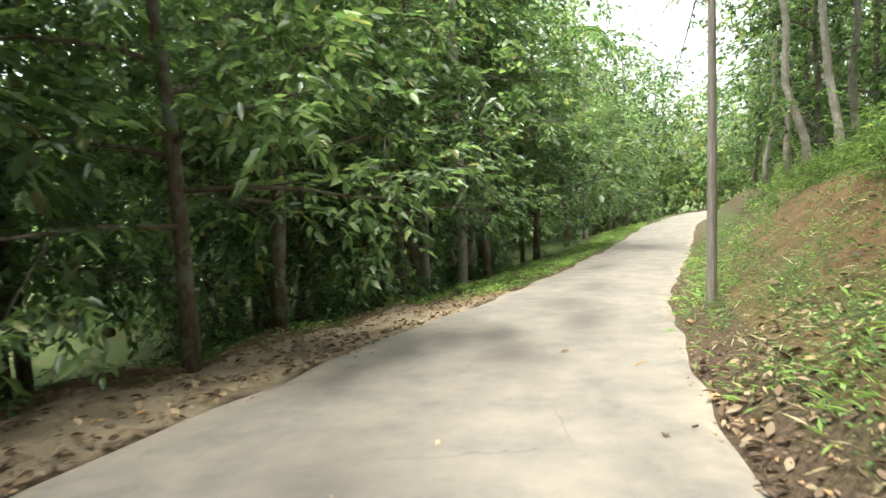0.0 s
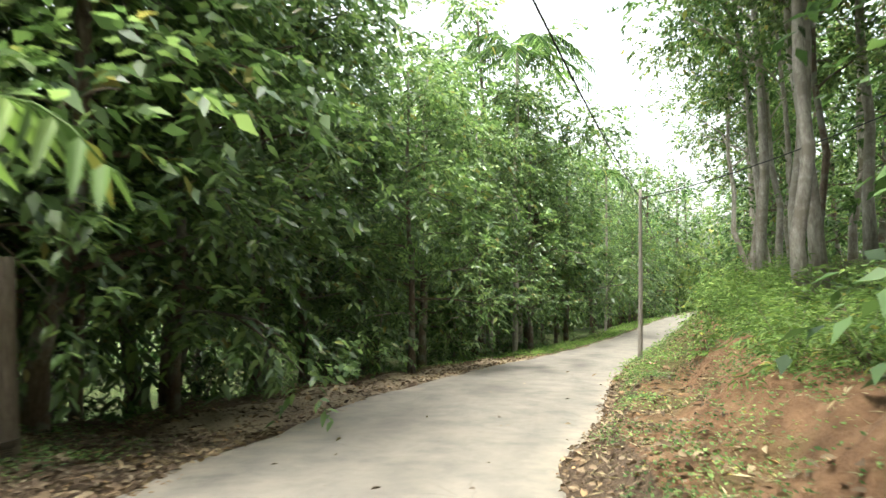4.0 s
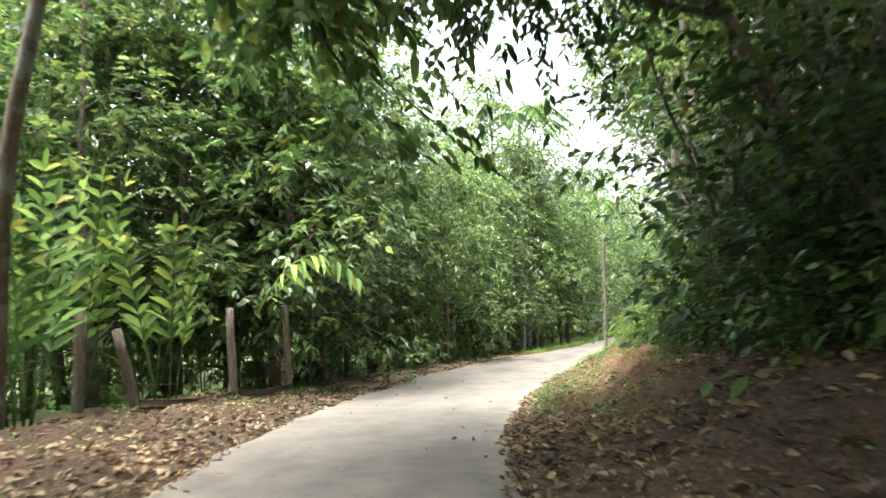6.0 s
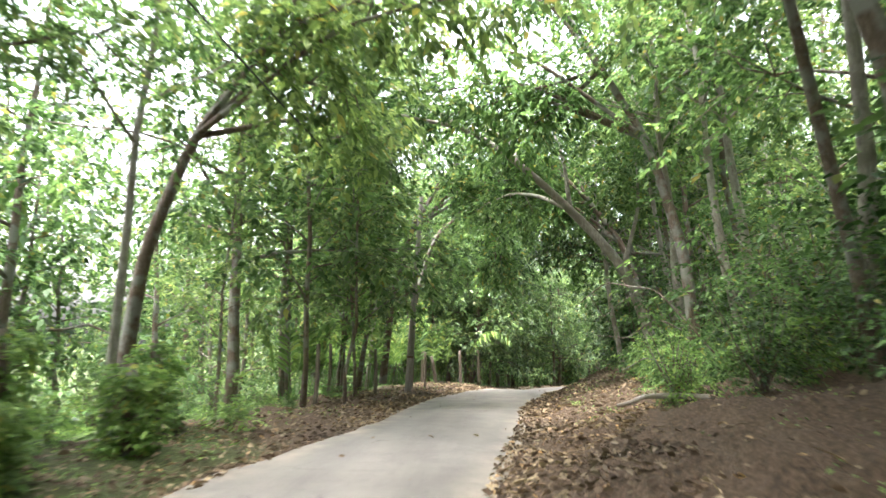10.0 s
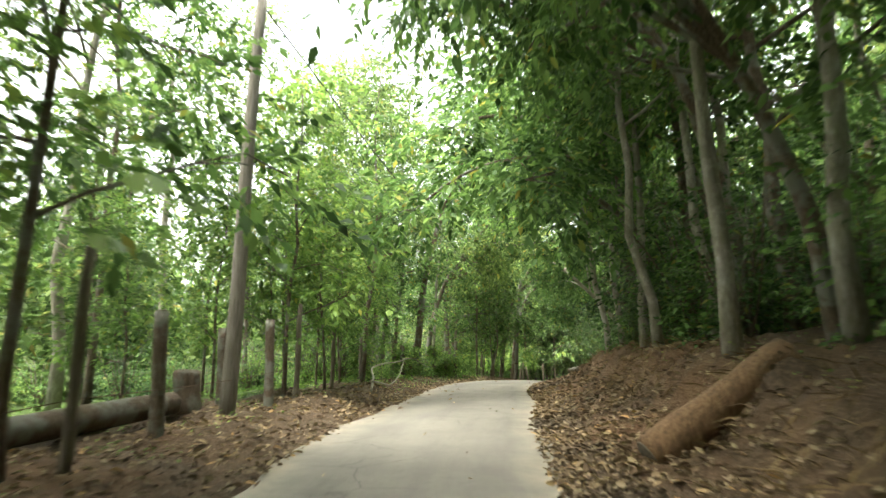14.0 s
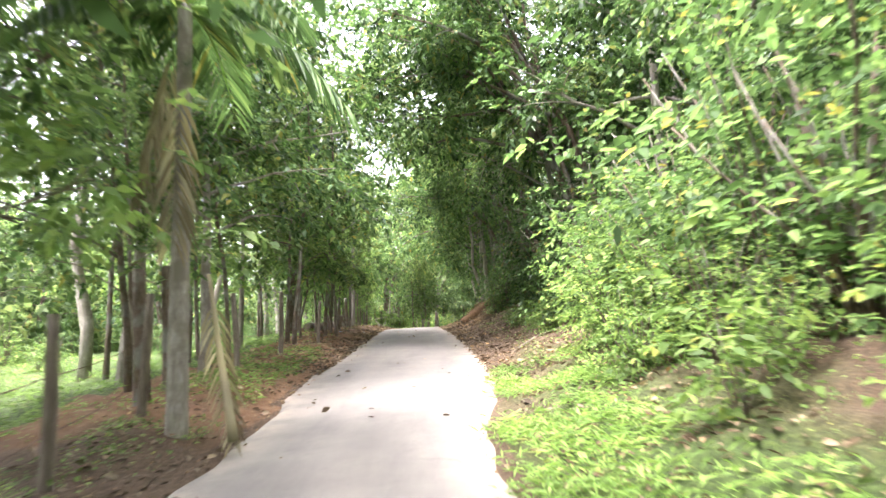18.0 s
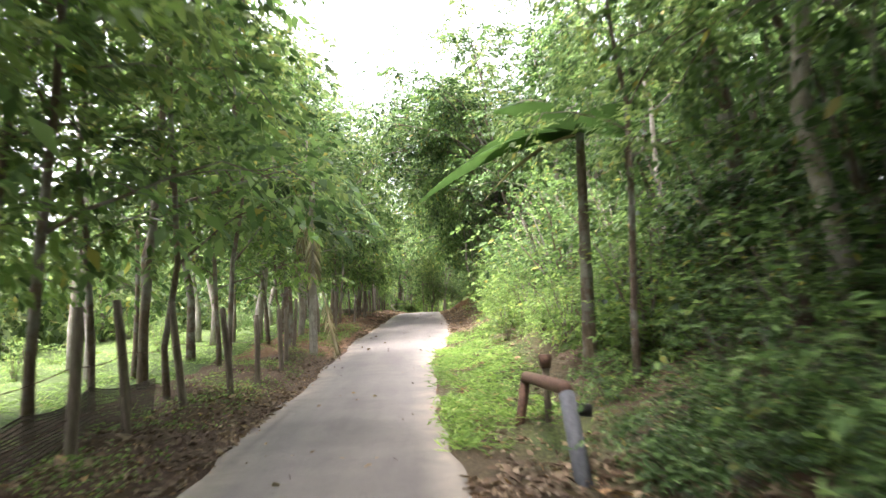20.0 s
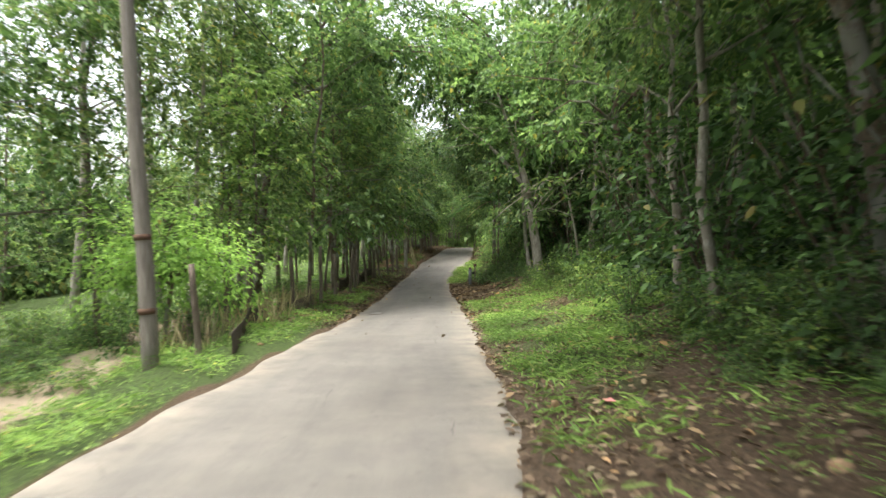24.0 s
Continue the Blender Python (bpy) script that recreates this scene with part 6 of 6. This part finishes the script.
bough_tree("light_green_tree", "small bright-green feathery tree behind the fence", [(12.6, -5.1, -0.5), (12.6, -5.0, 0.4), (12.7, -4.9, 1.1)], 0.06, BARK_BROWN, LEAF_LIME, 136,
           [[(12.7, -4.9, 1.0), (12.4, -5.4, 1.5), (12.3, -5.9, 1.45)], [(12.7, -4.9, 1.1), (12.8, -4.5, 1.7), (12.9, -4.1, 1.6)], [(12.7, -4.9, 1.1), (13.2, -5.0, 1.9), (13.7, -5.1, 1.85)], [(12.7, -4.9, 1.1), (12.2, -4.8, 1.7), (11.8, -5.0, 1.6)]], 0.11, 14, 9, 0.27)


def creeper_stump(s, d, height, seed):
    r = np.random.default_rng(seed)
    root = new("overgrown_stump")
    z = np.linspace(-0.2, height, 6)
    child("stump", smooth(mesh_np("stump", *tube(np.stack([0.03 * np.sin(z * 3), 0 * z, z], 1), np.linspace(0.11, 0.08, 6), 9), BARK_BROWN)), root)
    n = 260
    zz = r.uniform(0, height, n)
    az = r.uniform(0, 6.28, n)
    wide = 0.12 + 0.16 * r.uniform(0, 1, n)
    e = np.stack([wide * np.cos(az), wide * np.sin(az), zz], 1)
    child("creeper", mesh_np("creeper", *twig_leaves(r, e, unit(e * (1, 1, 0) + (0, 0, 0.02)), 5, 0.2, 0.1, 0.6, 0.3), LEAF_LIGHT), root, "bright green creeper leaves")
    root.matrix_basis = upright(at(s, d))
    return tagged(root, "old stump wrapped in bright green creeper", "stump", "stumps behind the verge", "thing")


for k, (s, d, h) in enumerate(((81.9, -4.6, 1.3), (80.4, -5.6, 1.5), (84.0, -4.9, 1.2), (86.0, -5.3, 1.4), (88.4, -5.0, 1.4), (89.6, -4.3, 1.1), (91.2, -4.9, 1.3), (87.2, -4.2, .8))):
    creeper_stump(s, d, h, 140 + k)
# cut trunks left standing as posts among the fence trees
for k, (s, d, h) in enumerate(((67.2, -4.0, 1.5), (71.0, -4.2, 1.5), (43.6, -3.9, 1.8), (45.2, -4.2, 1.9), (70.6, -4.9, 1.3))):
    log("tree_stump", at(s, d, -0.2), at(s + 0.05, d - 0.06, h), 0.085, BARK_BROWN, "tall sawn-off trunk standing by the fence")


# ---- litter and clods ----
def scrap(s, d, size, mat, seed, label):
    r = np.random.default_rng(seed)
    g = np.linspace(-0.5, 0.5, 5)
    x, y = np.meshgrid(g * size, g * size * 0.7, indexing="ij")
    v = np.stack([x, y, 0.02 + 0.12 * size * r.uniform(0, 1, x.shape)], -1).reshape(-1, 3)
    i = (np.arange(4)[:, None] * 5 + np.arange(4)[None]).ravel()
    ob = new("litter_scrap", mesh_np("litter_scrap", v, np.stack([i, i + 1, i + 6, i + 5], 1), mat))
    ob.matrix_basis = upright(at(s, d, 0.01), seed)
    return tagged(ob, label, "litter", "scraps of litter on the verges", "thing")


scrap(127.2, 2.0, .18, PINK_SCRAP, 1, "crumpled pink wrapper on the verge")
scrap(128.0, 4.0, .25, WHITE_SCRAP, 2, "crumpled white paper on the bank")
scrap(60.9, -3.6, .14, BLUE_SCRAP, 3, "torn blue plastic scrap among leaves")
scrap(60.4, -3.5, .22, WHITE_SCRAP, 4, "torn white plastic scrap among leaves")
scrap(62.4, -3.4, .18, WHITE_SCRAP, 5, "torn white plastic scrap among leaves")
scrap(63.0, -2.9, .15, WHITE_SCRAP, 6, "torn white plastic scrap among leaves")
scrap(22.3, 3.0, .12, PINK_SCRAP, 7, "crumpled red wrapper among dry leaves")
scrap(6.2, 1.75, .16, PINK_SCRAP, 8, "crumpled orange-red wrapper on the verge")
scrap(75.5, -3.0, .1, WHITE_SCRAP, 9, "torn white scrap on the verge")


def clod(s, d, size, seed):
    r = np.random.default_rng(seed)
    z = np.linspace(-1, 1, 6)
    p = np.stack([0.1 * np.sin(3 * z), 0.1 * np.cos(2 * z), z * 0.35 + 0.2], 1) * size
    v, q = tube(p, size * np.sqrt(np.maximum(1 - z ** 2, 0.05)) * 0.6, 8)
    v = v * (1 + r.normal(0, 0.07, (len(v), 1)))
    ob = new("clod", smooth(mesh_np("clod", v, q, CLAY_ROCK)))
    ob.matrix_basis = upright(at(s, d, -0.02 * size), seed)
    return tagged(ob, "rough clod of pale clay on the verge", "clod", "clods and stones along the verges", "thing")


for k in range(46):
    s = (123.8, 124.6, 96.5, 77, 130, 128.2)[k] if k < 6 else rng.uniform(2, 150)
    left, right = lane_edges(s)
    d = right + rng.uniform(.1, 2.2) if k % 3 else left - rng.uniform(.1, 1.8)
    clod(s, float(d), rng.uniform(.05, .13), 200 + k)


def pebbles(rows):
    """Small angular stones: one squashed octahedron each."""
    s, d = (np.concatenate(q) for q in zip(*[scatter_sd(*row) for row in rows]))
    n = len(s)
    c = place(s, d, 0.004)
    r = rng.uniform(0.008, 0.028, (n, 1))
    shape = np.array([(1, 0, 0), (0, 1, 0), (-1, 0, 0), (0, -1, 0), (0, 0, 0.6), (0, 0, -0.4)])
    v = c[:, None] + shape[None] * r[:, None] * rng.uniform(0.6, 1.3, (n, 6, 1))
    tri = np.array([(0, 1, 4), (1, 2, 4), (2, 3, 4), (3, 0, 4), (1, 0, 5), (2, 1, 5), (3, 2, 5), (0, 3, 5)])
    q = (tri[None] + 6 * np.arange(n)[:, None, None]).reshape(-1, 3)
    return tagged(new("pebbles", mesh_np("pebbles", v.reshape(-1, 3), q, CLAY_ROCK)), "small stones and grit along the lane's edges", "pebbles", kind="stuff")


pebbles([(1100, 116, 142, -.35, 2.0, -1), (700, 90, 118, -.2, 1.2, -1), (900, 60, 95, -.2, 1.4, 1), (500, 112, 135, -.2, 1.0, 1), (700, 14, 60, -.2, .9, -1), (500, 14, 60, -.2, .9, 1)])


def broken_patch(s, d, long, wide, seed):
    """A shallow broken patch in the asphalt: crumbled filling with a cracked rim, laid to the lane's crown."""
    r = np.random.default_rng(seed)
    az = np.linspace(0, 2 * math.pi, 22, endpoint=False)
    rim = 1 + 0.13 * np.sin(3 * az + seed) + r.normal(0, 0.06, 22)
    rings = []
    for f in (0.02, 0.35, 0.7, 1.0):
        rings.append(place(s + long * f * rim * np.cos(az), d + wide * f * rim * np.sin(az), 0.029 - 0.003 * f + 0.025 * wide * f * rim * np.sin(az)) + np.stack([0 * az, 0 * az, r.uniform(0, 0.006, 22) * (f < 1)], 1))
    v = np.concatenate(rings)
    k = np.arange(22)
    q = np.concatenate([np.stack([22 * j + k, 22 * j + (k + 1) % 22, 22 * (j + 1) + (k + 1) % 22, 22 * (j + 1) + k], 1) for j in range(3)])
    root = new("broken_patch", mesh_np("broken_patch", v, q, PATCH))
    edge = rings[-1][np.r_[0:17]]
    child("cracked_rim", mesh_np("cracked_rim", *tube(edge, 0.003 + 0.007 * r.uniform(0, 1, 17), 5), NET), root, "dark crack round the patch")
    return tagged(root, "small crumbling patch broken into the asphalt lane", "road patch", kind="thing")


broken_patch(17.4, -1.49, 0.36, 0.17, 7)


def hanging_vine(s, d, top, seed, leaves=10):
    """A thin liana hanging from the boughs to the ground."""
    r = np.random.default_rng(seed)
    root = new("hanging_vine")
    t = np.linspace(0, 1, 16)
    foot, head = np.array(place(s, d, -0.05)), np.array(place(s + r.uniform(-0.5, 0.5), d + r.uniform(-0.4, 0.4), top))
    p = foot + (head - foot) * t[:, None] + np.stack([np.sin(5 * t + seed), np.cos(4 * t + seed), 0 * t], 1) * 0.12 * np.sin(np.pi * t)[:, None]
    child("stem", smooth(mesh_np("stem", *tube(p, np.linspace(0.014, 0.008, 16), 6), BARK_BROWN)), root)
    e = p[r.integers(4, 15, leaves)]
    child("foliage", mesh_np("foliage", *twig_leaves(r, e, unit(r.normal(0, 1, (leaves, 3))), 4, 0.25, 0.12, 0.5, 0.4), LEAF_MID), root)
    return tagged(root, "thin leafy vine hanging from the boughs", "vine", "vines hanging in the trees", "thing")


for k, (s, d, top) in enumerate(((61.0, 3.0, 5.0), (61.6, 3.4, 5.5), (62.2, 2.9, 5.0), (62.9, 3.3, 5.2), (63.4, 3.0, 4.6), (110.6, 4.2, 5.5), (112.0, 4.0, 5.0), (113.4, 4.4, 5.5), (114.6, 4.2, 5.0), (18.2, 4.6, 6.0), (20.8, 4.3, 6.5), (22.2, 4.5, 6.0), (25.6, 4.4, 6.0), (27.2, 4.0, 5.5))):
    hanging_vine(s, d, top, 500 + k)
